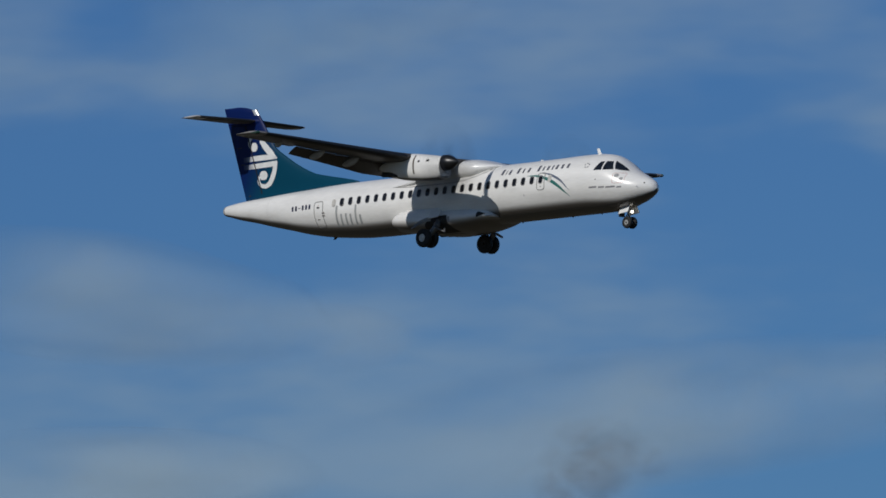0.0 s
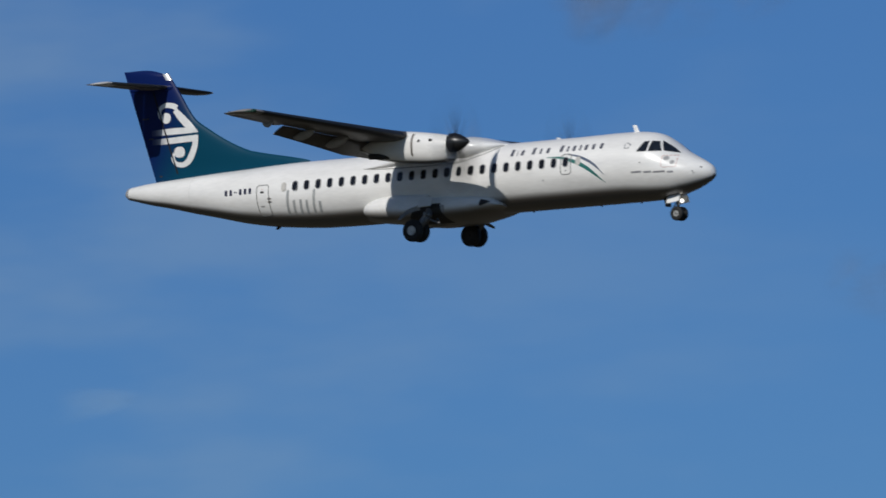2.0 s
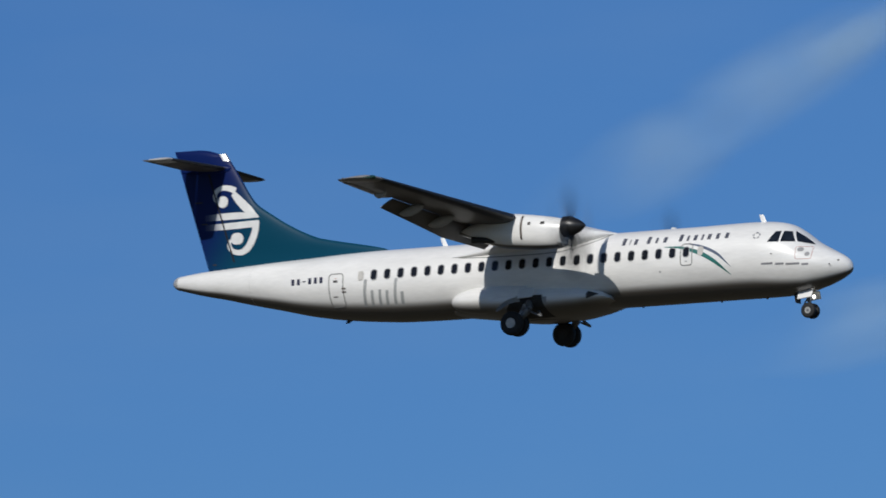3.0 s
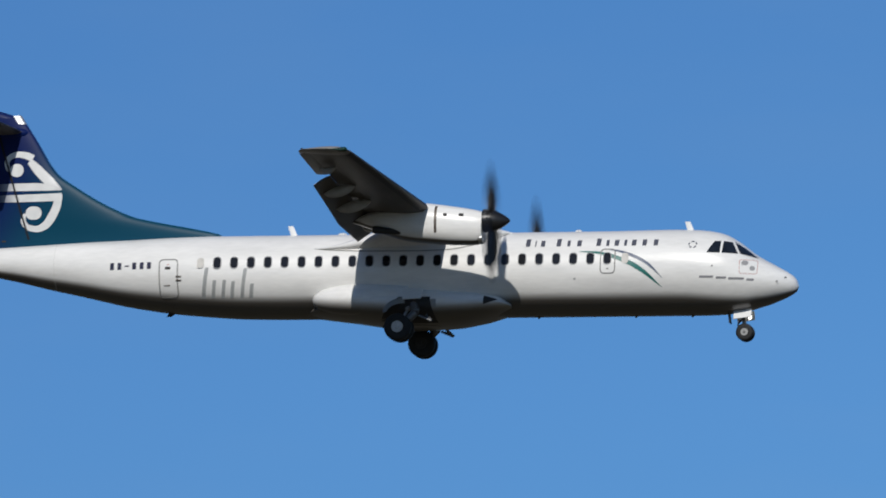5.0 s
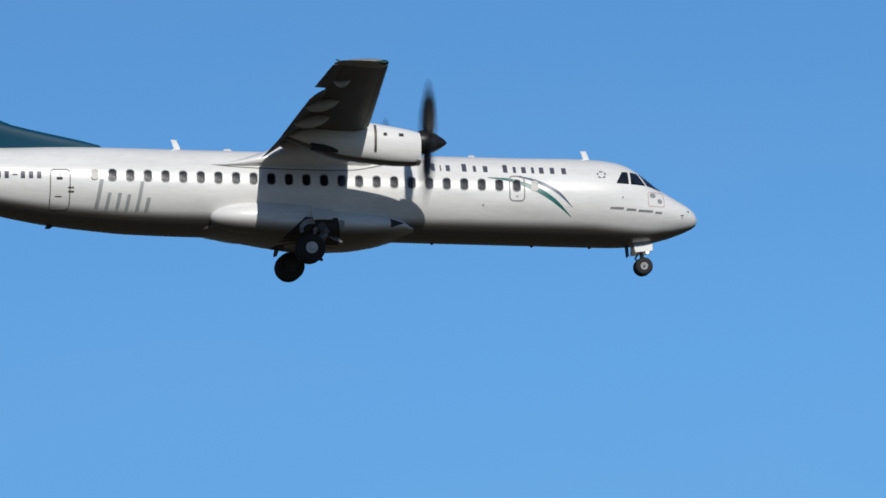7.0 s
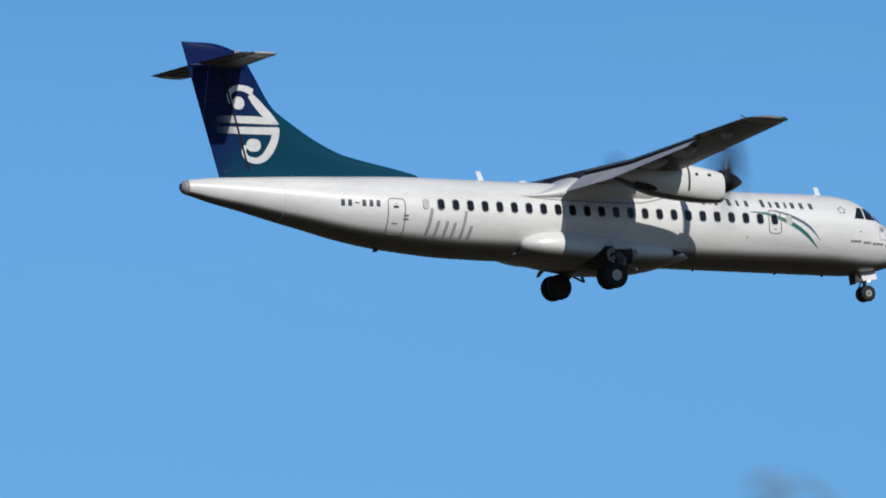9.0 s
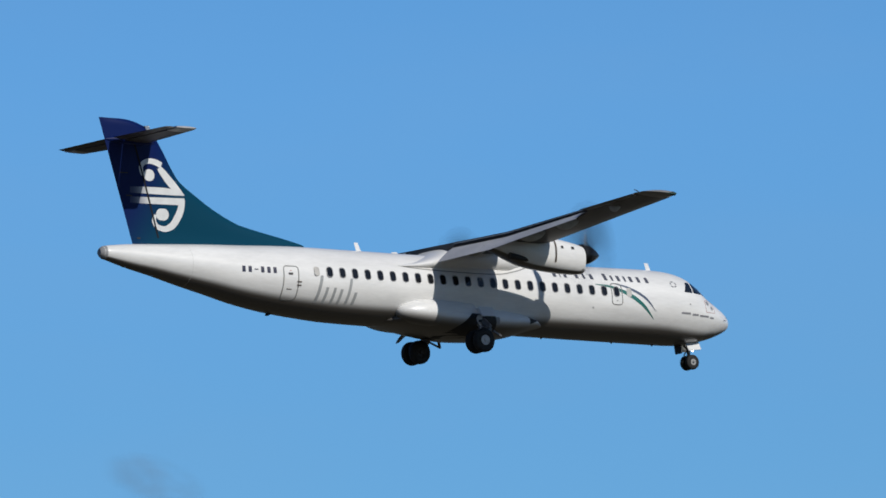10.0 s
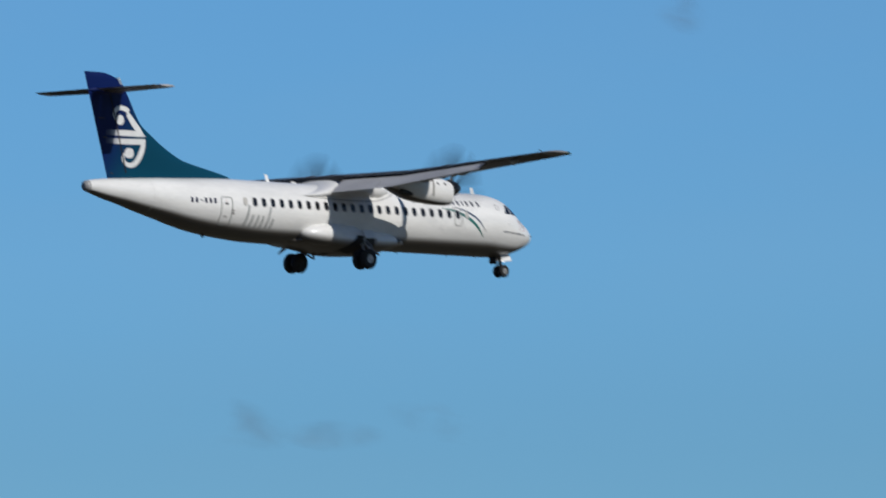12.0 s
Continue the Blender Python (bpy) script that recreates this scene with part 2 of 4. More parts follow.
# ---- mesh helpers ----
def mesh_from(name, verts, faces, mat, smooth=True, angle=35):
    me = bpy.data.meshes.new(name)
    me.from_pydata([tuple(v) for v in verts], [], faces)
    me.validate()
    bm = bmesh.new()
    bm.from_mesh(me)
    bmesh.ops.remove_doubles(bm, verts=bm.verts, dist=1e-5)
    bmesh.ops.recalc_face_normals(bm, faces=bm.faces)
    bm.to_mesh(me)
    bm.free()
    if smooth:
        me.shade_smooth()
        me.set_sharp_from_angle(angle=radians(angle))
    me.materials.append(mat)
    return me


def part(name, me, parent, label="", at=None):
    ob = new(name, me)
    ob.parent = parent
    if at is not None:
        ob.matrix_basis = at
    if label:
        ob["label"] = label
    return ob


def loft(rings, caps=(True, True), closed=True):
    n = len(rings[0])
    verts = [v for r in rings for v in r]
    faces = []
    for i in range(len(rings) - 1):
        for j in range(n if closed else n - 1):
            k = (j + 1) % n
            faces.append((i * n + j, i * n + k, (i + 1) * n + k, (i + 1) * n + j))
    if caps[0]:
        faces.append(tuple(range(n)))
    if caps[1]:
        faces.append(tuple((len(rings) - 1) * n + j for j in range(n)))
    return verts, faces


def join(*pieces):
    verts, faces = [], []
    for v, f in pieces:
        o = len(verts)
        verts += list(v)
        faces += [tuple(i + o for i in q) for q in f]
    return verts, faces


def tube(a, b, r1, r2=None, seg=14):
    a, b = Vector(a), Vector(b)
    r2 = r1 if r2 is None else r2
    w = (b - a).normalized()
    u = w.orthogonal().normalized()
    v = w.cross(u)
    ring = lambda c, r: [c + (u * math.cos(k) + v * math.sin(k)) * r for k in np.linspace(0, 2 * math.pi, seg, endpoint=False)]
    e = min(r1, r2) * 0.25
    return loft([ring(a, r1 - e), ring(a + w * e, r1), ring(b - w * e, r2), ring(b, r2 - e)])


def turned(profile, axis="y", seg=28):
    """A body of revolution from (along, radius) pairs."""
    rings = []
    for s, r in profile:
        ring = []
        for k in np.linspace(0, 2 * math.pi, seg, endpoint=False):
            c, d = r * math.cos(k), r * math.sin(k)
            ring.append(Vector((c, s, d)) if axis == "y" else Vector((s, c, d)))
        rings.append(ring)
    return loft(rings)


def slab(corners, thick):
    """A panel with bevelled rim from its corner points (in order) and a thickness."""
    c = [Vector(p) for p in corners]
    nrm = (c[1] - c[0]).cross(c[2] - c[0]).normalized()
    mid = sum(c, Vector()) / len(c)
    e = thick * 0.3
    inset = [p + (mid - p).normalized() * e for p in c]
    return loft([[p - nrm * thick / 2 for p in inset], [p - nrm * (thick / 2 - e) for p in c],
                 [p + nrm * (thick / 2 - e) for p in c], [p + nrm * thick / 2 for p in inset]])


def hermite(xs, ys):
    """A smooth curve through points, xs rising, with no overshoot."""
    xs, ys = np.array(xs, float), np.array(ys, float)
    h = np.diff(xs)
    d = np.diff(ys) / h
    m = np.zeros(len(xs))
    m[0], m[-1] = d[0], d[-1]
    for i in range(1, len(xs) - 1):
        m[i] = 0 if d[i - 1] * d[i] <= 0 else (h[i - 1] + h[i]) / (h[i - 1] / d[i - 1] + h[i] / d[i])

    def at(x):
        x = min(max(x, xs[0]), xs[-1])
        i = min(max(int(np.searchsorted(xs, x)) - 1, 0), len(h) - 1)
        t = (x - xs[i]) / h[i]
        return float((2 * t**3 - 3 * t**2 + 1) * ys[i] + (t**3 - 2 * t**2 + t) * h[i] * m[i]
                     + (-2 * t**3 + 3 * t**2) * ys[i + 1] + (t**3 - t**2) * h[i] * m[i + 1])
    return at


# ---- the airliner: nose tip at x = 0, tail at x = -27.2, starboard towards -y ----
airliner = new("airliner")
airliner.empty_display_size = 3
tagged(airliner, "white twin-turboprop airliner with teal and navy tail, wheels down in flight", "airplane")

# distance aft of the nose, crown, keel, half width
STATIONS = [
    (0.0, -0.37, -0.43, 0.03), (0.06, -0.20, -0.56, 0.20), (0.18, -0.07, -0.65, 0.35), (0.35, 0.05, -0.74, 0.50),
    (0.6, 0.19, -0.85, 0.68), (0.95, 0.38, -0.98, 0.87), (1.3, 0.58, -1.08, 1.01), (1.6, 0.81, -1.17, 1.12),
    (1.9, 1.03, -1.22, 1.21), (2.3, 1.25, -1.265, 1.30), (2.7, 1.35, -1.285, 1.36), (3.2, 1.405, -1.29, 1.40),
    (4.0, 1.425, -1.29, 1.425), (6.0, 1.40, -1.29, 1.4325), (16.0, 1.39, -1.28, 1.4325), (17.7, 1.39, -1.25, 1.43),
    (18.6, 1.39, -1.19, 1.40), (20.0, 1.36, -1.06, 1.30), (21.4, 1.30, -0.84, 1.13), (22.8, 1.25, -0.52, 0.93),
    (24.0, 1.19, -0.25, 0.74), (25.1, 1.13, 0.02, 0.56), (26.0, 1.08, 0.21, 0.42), (26.9, 0.98, 0.45, 0.28),
    (27.08, 0.94, 0.50, 0.23), (27.2, 0.84, 0.60, 0.12)]
_d, _c, _k, _w = zip(*STATIONS)
crown, keel, half = hermite(_d, _c), hermite(_d, _k), hermite(_d, _w)


def skin(x, z, off=0.0, side=-1):
    """Point of the fuselage side at x, z, moved outwards by off."""
    t, b, w = crown(-x), keel(-x), half(-x)
    m = (t + b) / 2
    r = (t - b) / 2
    s = min(max((z - m) / r, -0.995), 0.995)
    y = w * math.sqrt(1 - s * s)
    nrm = Vector((0, y / w**2, (z - m) / r**2)).normalized()
    return Vector((x, side * (y + off * nrm.y), z + off * nrm.z))


def fuselage_ring(x, seg=96):
    t, b, w = crown(-x), keel(-x), half(-x)
    return [Vector((x, w * math.sin(k), (t + b) / 2 + (t - b) / 2 * math.cos(k))) for k in np.linspace(0, 2 * math.pi, seg, endpoint=False)]


_xs = [-3.4 * (i / 40) ** 1.7 for i in range(41)] + [-(3.4 + 0.35 * i) for i in range(1, 68)] + [-27.0, -27.08, -27.14, -27.2]
fuselage = part("fuselage", mesh_from("fuselage", *loft([fuselage_ring(x) for x in sorted(set(_xs), reverse=True) if x >= -27.2]), WHITE), airliner,
                "white gloss painted fuselage, belly grey darkened with its shade")


def shade_below(me, height):
    """Line on a mesh below which grey and shade are coloured in: height(point) is the signed distance above it."""
    at = me.attributes.new("shade_line", "FLOAT", "POINT")
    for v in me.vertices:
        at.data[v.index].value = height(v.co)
    me.materials[0] = SHADED_WHITE


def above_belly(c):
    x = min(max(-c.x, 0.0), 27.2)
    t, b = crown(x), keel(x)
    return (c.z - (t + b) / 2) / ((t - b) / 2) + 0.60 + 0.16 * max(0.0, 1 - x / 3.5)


shade_below(fuselage.data, above_belly)


def patch(corners, surface, off=0.006, cell=0.07):
    """A quad given by four (x, z) corners in order, laid on a surface as a thin plate following it."""
    (x0, z0), (x1, z1), (x2, z2), (x3, z3) = corners
    nu = max(1, int(max(math.hypot(x1 - x0, z1 - z0), math.hypot(x2 - x3, z2 - z3)) / cell))
    nv = max(1, int(max(math.hypot(x3 - x0, z3 - z0), math.hypot(x2 - x1, z2 - z1)) / cell))
    verts, faces = [], []
    for i in range(nu + 1):
        for j in range(nv + 1):
            u, v = i / nu, j / nv
            x = (1 - u) * (1 - v) * x0 + u * (1 - v) * x1 + u * v * x2 + (1 - u) * v * x3
            z = (1 - u) * (1 - v) * z0 + u * (1 - v) * z1 + u * v * z2 + (1 - u) * v * z3
            verts.append(surface(x, z, off))
    for i in range(nu):
        for j in range(nv):
            a = i * (nv + 1) + j
            faces.append((a, a + 1, a + nv + 2, a + nv + 1))
    return verts, faces


def stroke(points, widths, surface, off=0.006, n=28, across=2):
    """A painted band along a smooth line of (x, z) points with a width at each."""
    s = np.linspace(0, 1, len(points))
    fx, fz, fw = hermite(s, [p[0] for p in points]), hermite(s, [p[1] for p in points]), hermite(s, widths)
    verts, faces = [], []
    for i in range(n + 1):
        t = i / n
        dx, dz = fx(min(1, t + 0.01)) - fx(max(0, t - 0.01)), fz(min(1, t + 0.01)) - fz(max(0, t - 0.01))
        q = math.hypot(dx, dz) or 1
        for j in range(across + 1):
            o = (j / across - 0.5) * fw(t)
            verts.append(surface(fx(t) - dz / q * o, fz(t) + dx / q * o, off))
    for i in range(n):
        for j in range(across):
            a = i * (across + 1) + j
            faces.append((a, a + 1, a + across + 2, a + across + 1))
    return verts, faces


def rounded(w, h, r, k=5):
    pts = []
    for cx, cz, a in ((w / 2 - r, h / 2 - r, 0), (-w / 2 + r, h / 2 - r, 90), (-w / 2 + r, -h / 2 + r, 180), (w / 2 - r, -h / 2 + r, 270)):
        for i in range(k + 1):
            b = radians(a + 90 * i / k)
            pts.append((cx + r * math.cos(b), cz + r * math.sin(b)))
    out = []
    for i, (x, z) in enumerate(pts):
        u, v = pts[(i + 1) % len(pts)]
        steps = max(1, int(math.hypot(u - x, v - z) / 0.09))
        out += [(x + (u - x) * j / steps, z + (v - z) * j / steps) for j in range(steps)]
    return out


def plate(cx, cz, w, h, r, surface, off=0.006, rings=3):
    """A rounded plate laid on a surface."""
    ring = rounded(w, h, r)
    verts, faces = [surface(cx, cz, off)], []
    n = len(ring)
    for q in range(1, rings + 1):
        verts += [surface(cx + x * q / rings, cz + z * q / rings, off) for x, z in ring]
    for j in range(n):
        faces.append((0, 1 + j, 1 + (j + 1) % n))
        for q in range(rings - 1):
            a, b = 1 + q * n, 1 + (q + 1) * n
            faces.append((a + j, b + j, b + (j + 1) % n, a + (j + 1) % n))
    return verts, faces


def flat_pane(cx, cz, w, h, r, side, off, depth=0.02):
    """A flat rounded pane of glass on the tangent plane of the fuselage side."""
    mid, up = skin(cx, cz, off, side), skin(cx, cz + 0.02, off, side) - skin(cx, cz - 0.02, off, side)
    up.normalize()
    out = Vector((1, 0, 0)).cross(up)
    out = out if out.y * side > 0 else -out
    rings = []
    for q, back in ((1.0, depth), (1.0, 0.0), (0.75, 0.0), (0.5, 0.0), (0.25, 0.0)):
        rings.append([mid + Vector((x * q, 0, 0)) + up * (z * q) - out * (back + 0.18 * (z * q) ** 2) for x, z in rounded(w, h, r)])
    return loft(rings)


def band(cx, cz, w, h, r, t, surface, off=0.006, rise=0.006):
    """A rounded frame of width t round w x h, standing proud."""
    outer, inner = rounded(w + 2 * t, h + 2 * t, r + t), rounded(w, h, r)
    rings = [[surface(cx + x, cz + z, o) for x, z in ring] for ring, o in ((outer, 0.0), (outer, off + rise), (inner, off + rise), (inner, 0.0))]
    v, f = loft(rings, caps=(False, False))
    return v, f


# cabin windows: dark panes in slim frames, both sides
def cabin_windows():
    zw = 0.37
    first, step, count = -18.34, 0.5425, 24
    for side in (-1, 1):
        srf = lambda x, z, off=0.0, s=side: skin(x, z, off, s)
        x0 = -12.0
        frame_me = mesh_from("window_frame", *band(x0, zw, 0.225, 0.345, 0.09, 0.022, srf, 0.002, 0.012), SEAL)
        pane_me = mesh_from("pane", *flat_pane(x0, zw, 0.225, 0.345, 0.09, side, 0.004), GLASS)
        plug_me = mesh_from("window_plug", *plate(x0, zw, 0.22, 0.33, 0.085, srf, 0.011), PLUG)
        for i in range(count):
            x = first + step * i
            m = Matrix.Translation((x - x0, 0, 0))
            if side == -1 and i == count - 1:
                m = Matrix.Translation((x - x0, -0.004, 0))
            w = part("cabin_window", frame_me, fuselage, "", m)
            part("pane", pane_me, w)
        for x in (first - step, first + step * count + 0.02):
            part("window_plug", plug_me, fuselage, "blanked window in greyish beige", Matrix.Translation((x - x0, side * -0.001 - (0.02 if x < -18.5 else 0) * side, 0)))


cabin_windows()

# flight-deck windows, three a side, with white posts between
for side in (-1, 1):
    srf = lambda x, z, off=0.0, s=side: skin(x, z, off, s)
    for corners in (((-2.74, 0.54), (-2.33, 0.53), (-2.33, 0.94), (-2.52, 0.93)),
                    ((-2.27, 0.53), (-1.78, 0.52), (-2.00, 0.92), (-2.25, 0.94)),
                    ((-1.72, 0.52), (-1.20, 0.42), (-1.56, 0.70), (-1.94, 0.95))):
        part("cockpit_window", mesh_from("cockpit_window", *patch(corners, srf, 0.008, 0.05), COCKPIT_GLASS), fuselage, "dark flight-deck window pane")


def bar(x0, z0, x1, z1, mat, name, lean=0.0, srf=skin, label="", parent=None):
    h = z1 - z0
    return part(name, mesh_from(name, *patch(((x0, z0), (x1, z0), (x1 + lean * h, z1), (x0 + lean * h, z1)), srf), mat), parent or fuselage, label)


# painted writing as plain bars of its size and colour
for x0, x1, h in ((-8.58, -8.28, .27), (-8.22, -8.15, .21), (-8.08, -7.83, .21), (-7.60, -7.30, .27), (-7.22, -7.04, .21), (-6.97, -6.62, .21),
                  (-6.32, -6.04, .27), (-5.98, -5.80, .21), (-5.74, -5.47, .21), (-5.41, -5.24, .21), (-5.19, -4.92, .21), (-4.85, -4.59, .21), (-4.52, -4.20, .21)):
    c, w = (x0 + x1) / 2, min(0.14, (x1 - x0) * 0.52)
    bar(c - w / 2, 0.78, c + w / 2, 0.78 + h, LETTER, "name_bar", 0.0)
for i in range(6):
    x = -21.88 + i * 0.245
    if i == 2:
        bar(x + 0.01, 0.31, x + 0.16, 0.35, REG, "registration_bar")
    else:
        bar(x + 0.02, 0.22, x + 0.15, 0.44, REG, "registration_bar")
for x0, x1, z0, z1 in ((-18.88, -18.76, -0.72, 0.22), (-18.56, -18.45, -0.72, -0.18), (-18.24, -18.13, -0.72, -0.18), (-17.95, -17.84, -0.72, -0.22),
                       (-17.62, -17.51, -0.72, 0.18), (-17.34, -17.22, -0.72, -0.30)):
    bar(x0 + (z0 + 0.72) * 0.16, z0, x1 + (z0 + 0.72) * 0.16, z1, LINK, "name_bar", 0.16)
for x0, x1 in ((-2.95, -2.52), (-2.43, -2.12), (-2.05, -1.58), (-1.50, -1.28)):
    zz = -0.24 - (x0 + 2.95) * 0.05
    bar(x0, zz - 0.035, x1, zz + 0.035, NAME_GREY, "name_bar", 0.2)

# small star-like mark of five strokes behind the flight deck
for i in range(5):
    a = radians(90 + 72 * i)
    cx, cz = -3.19 + 0.12 * math.cos(a), 0.80 + 0.10 * math.sin(a)
    part("emblem_stroke", mesh_from("emblem_stroke", *stroke([(cx - 0.05 * math.sin(a), cz + 0.04 * math.cos(a)), (cx + 0.05 * math.sin(a), cz - 0.04 * math.cos(a))], [0.05, 0.03], skin, n=4), LETTER), fuselage)

# curved cheat stripes by the forward door
part("stripe", mesh_from("stripe", *stroke([(-6.75, 0.60), (-6.2, 0.56), (-5.72, 0.44), (-5.2, 0.24), (-4.75, -0.03), (-4.15, -0.54)], [0.02, 0.08, 0.12, 0.15, 0.13, 0.01], skin, 0.0055), GREEN), fuselage, "green-teal curved stripe")
part("stripe", mesh_from("stripe", *stroke([(-5.95, 0.68), (-5.5, 0.60), (-5.0, 0.42), (-4.6, 0.20), (-4.12, -0.26)], [0.02, 0.06, 0.10, 0.09, 0.01], skin, 0.0065), SLATE), fuselage, "slate-blue curved stripe")


# doors: outline, handle box, hinges, placards
def door_panel(cx, cz, w, h, r, rear):
    d = part("door", mesh_from("door", *band(cx, cz, w, h, r, 0.035, skin, 0.002, 0.006), SEAM), fuselage, "closed cabin door outlined by a grey seam")
    if rear:
        part("door_handle", mesh_from("door_handle", *patch(((cx - 0.11, 0.19), (cx + 0.07, 0.19), (cx + 0.07, 0.27), (cx - 0.11, 0.27)), skin), DARK), d, "dark recessed handle")
        part("placard", mesh_from("placard", *patch(((cx - 0.05, 0.33), (cx + 0.02, 0.33), (cx + 0.02, 0.355), (cx - 0.05, 0.355)), skin), RED), d)
        part("placard", mesh_from("placard", *patch(((cx - 0.15, -0.33), (cx + 0.05, -0.33), (cx + 0.05, -0.30), (cx - 0.15, -0.30)), skin), BROWN), d)
        for z in (-0.04, -0.16):
            part("hinge", mesh_from("hinge", *patch(((cx + w / 2 - 0.04, z - 0.02), (cx + w / 2 + 0.14, z - 0.02), (cx + w / 2 + 0.14, z + 0.02), (cx + w / 2 - 0.04, z + 0.02)), skin, 0.02), BROWN), d)
    else:
        part("door_handle", mesh_from("door_handle", *patch(((cx - 0.04, 0.02), (cx + 0.04, 0.02), (cx + 0.04, 0.05), (cx - 0.04, 0.05)), skin), SEAM), d)
    return d


door_panel(-19.93, -0.08, 0.56, 1.14, 0.10, True)
door_panel(-5.85, 0.28, 0.42, 0.74, 0.10, False)
# static ports, probes, access panel on the nose
for x, z, r, m in ((-6.9, -0.27, 0.07, SEAL), (-2.55, 0.10, 0.05, DARK), (-0.35, -0.18, 0.06, DARK)):
    part("port_plate", mesh_from("port_plate", *plate(x, z, r, r * 0.9, r * 0.4, skin), m), fuselage)
part("access_panel", mesh_from("access_panel", *band(-1.45, 0.10, 0.52, 0.44, 0.05, 0.012, skin, 0.002, 0.004), RED), fuselage, "faint red outline of a nose panel")
part("port_plate", mesh_from("port_plate", *plate(-1.56, 0.22, 0.20, 0.15, 0.07, skin), SEAL), fuselage)
part("port_plate", mesh_from("port_plate", *plate(-1.33, 0.05, 0.16, 0.15, 0.07, skin), SEAL), fuselage)
# pitot probes
for side in (-1, 1):
    p = skin(-0.62, -0.32, 0, side)
    part("pitot_probe", mesh_from("pitot_probe", *tube(p, p + Vector((0.07, side * 0.06, -0.01)), 0.014), DARK), fuselage)


# faint skin-panel seams round the fuselage
for x in (-23.75,):
    ring = []
    for xx in (x, x + 0.012):
        base = fuselage_ring(xx)
        mid = sum(base, Vector()) / len(base)
        ring.append([q + (q - mid).normalized() * 0.004 for q in base])
    part("panel_seam", mesh_from("panel_seam", *loft(ring, caps=(False, False)), PANEL), fuselage)


# blade aerials and beacon
def blade_aerial(x0, x1, xt0, xt1, z0, z1, thick=0.045):
    rings = []
    for f in np.linspace(0, 1, 5):
        a, b, z = x0 + (xt0 - x0) * f, x1 + (xt1 - x1) * f, z0 + (z1 - z0) * f
        rings.append([Vector((b, 0, z)), Vector((b * 0.7 + a * 0.3, thick / 2, z)), Vector((a, 0, z)), Vector((b * 0.7 + a * 0.3, -thick / 2, z))])
    return loft(rings)


part("aerial", mesh_from("aerial", *blade_aerial(-3.54, -3.33, -3.64, -3.47, 1.38, 1.69), WHITE), fuselage, "white blade aerial")
part("aerial", mesh_from("aerial", *blade_aerial(-16.24, -16.03, -16.36, -16.19, 1.36, 1.70), WHITE), fuselage, "white blade aerial")
part("beacon", mesh_from("beacon", *blade_aerial(-14.75, -14.4, -14.72, -14.5, 1.36, 1.45, 0.2), WHITE), fuselage)
part("beacon", mesh_from("beacon", *blade_aerial(-7.15, -6.85, -7.12, -6.95, 1.36, 1.46, 0.2), WHITE), fuselage)
part("drain_mast", mesh_from("drain_mast", *blade_aerial(-20.15, -19.85, -20.23, -20.08, -1.0, -1.15, 0.06), DARK), fuselage)
for x in (-5.2, -3.4, -8.3):
    part("drain_mast", mesh_from("drain_mast", *blade_aerial(x, x + 0.12, x, x + 0.07, -1.26, -1.34, 0.05), STEEL), fuselage)
part("tail_cap", mesh_from("tail_cap", *loft([[Vector((x, p.y * 1.015, 0.72 + (p.z - 0.72) * 1.015)) for p in fuselage_ring(max(x, -27.2), 40)] for x in (-26.98, -27.06, -27.12, -27.17, -27.205)]), SEAL), fuselage, "dull metal tail-cone cap")


# ---- belly fairing with main-gear sponsons ----
def fairing():
    top = hermite([9.0, 9.4, 10.2, 11.2, 12.5, 13.3, 14.0, 14.6, 15.2, 15.75], [-0.95, -0.66, -0.49, -0.41, -0.36, -0.35, -0.42, -0.60, -0.90, -1.08])
    bot = hermite([9.0, 9.4, 10.1, 11.0, 12.2, 13.2, 14.2, 15.75], [-1.12, -1.24, -1.45, -1.60, -1.65, -1.55, -1.40, -1.20])
    wid = hermite([9.0, 9.4, 10.2, 11.2, 13.0, 13.8, 14.5, 15.0, 15.3, 15.55, 15.75], [1.10, 1.40, 1.63, 1.74, 1.77, 1.71, 1.53, 1.22, 0.88, 0.56, 0.35])
    rings = []
    for d in np.linspace(9.0, 15.75, 60):
        t, b, w = top(d), bot(d), wid(d)
        ring = []
        for k in np.linspace(0, 2 * math.pi, 64, endpoint=False):
            s, c = math.sin(k), math.cos(k)
            e = 0.93 if c > 0 else 0.97
            ring.append(Vector((-d, w * math.copysign(abs(s) ** e, s), (t + b) / 2 + (t - b) / 2 * math.copysign(abs(c) ** e, c))))
        rings.append(ring)
    pieces = [loft(rings)]
    for side in (-1, 1):
        egg = []
        for d in [12.2, 12.6, 13.0, 13.4, 13.8] + [13.8 + 1.50 * math.sin(q) for q in np.linspace(0.08, math.pi / 2, 18)]:
            g = math.sqrt(max(0.0, 1 - max(0.0, (d - 13.8) / 1.50) ** 2)) ** 0.9 + 0.004
            ry, rz = 0.59 * g * (0.90 + 0.10 * min(1, (d - 12.2) / 1.2)), 0.50 * g * (0.90 + 0.10 * min(1, (d - 12.2) / 1.2))
            egg.append([Vector((-d, side * (1.14 + ry * math.cos(k)), -0.83 - 0.03 * (1 - g) + rz * math.sin(k) * (1.0 if math.sin(k) > 0 else 0.95))) for k in np.linspace(0, 2 * math.pi, 40, endpoint=False)])
        pieces.append(loft(egg))
    return (top, bot, wid), join(*pieces)


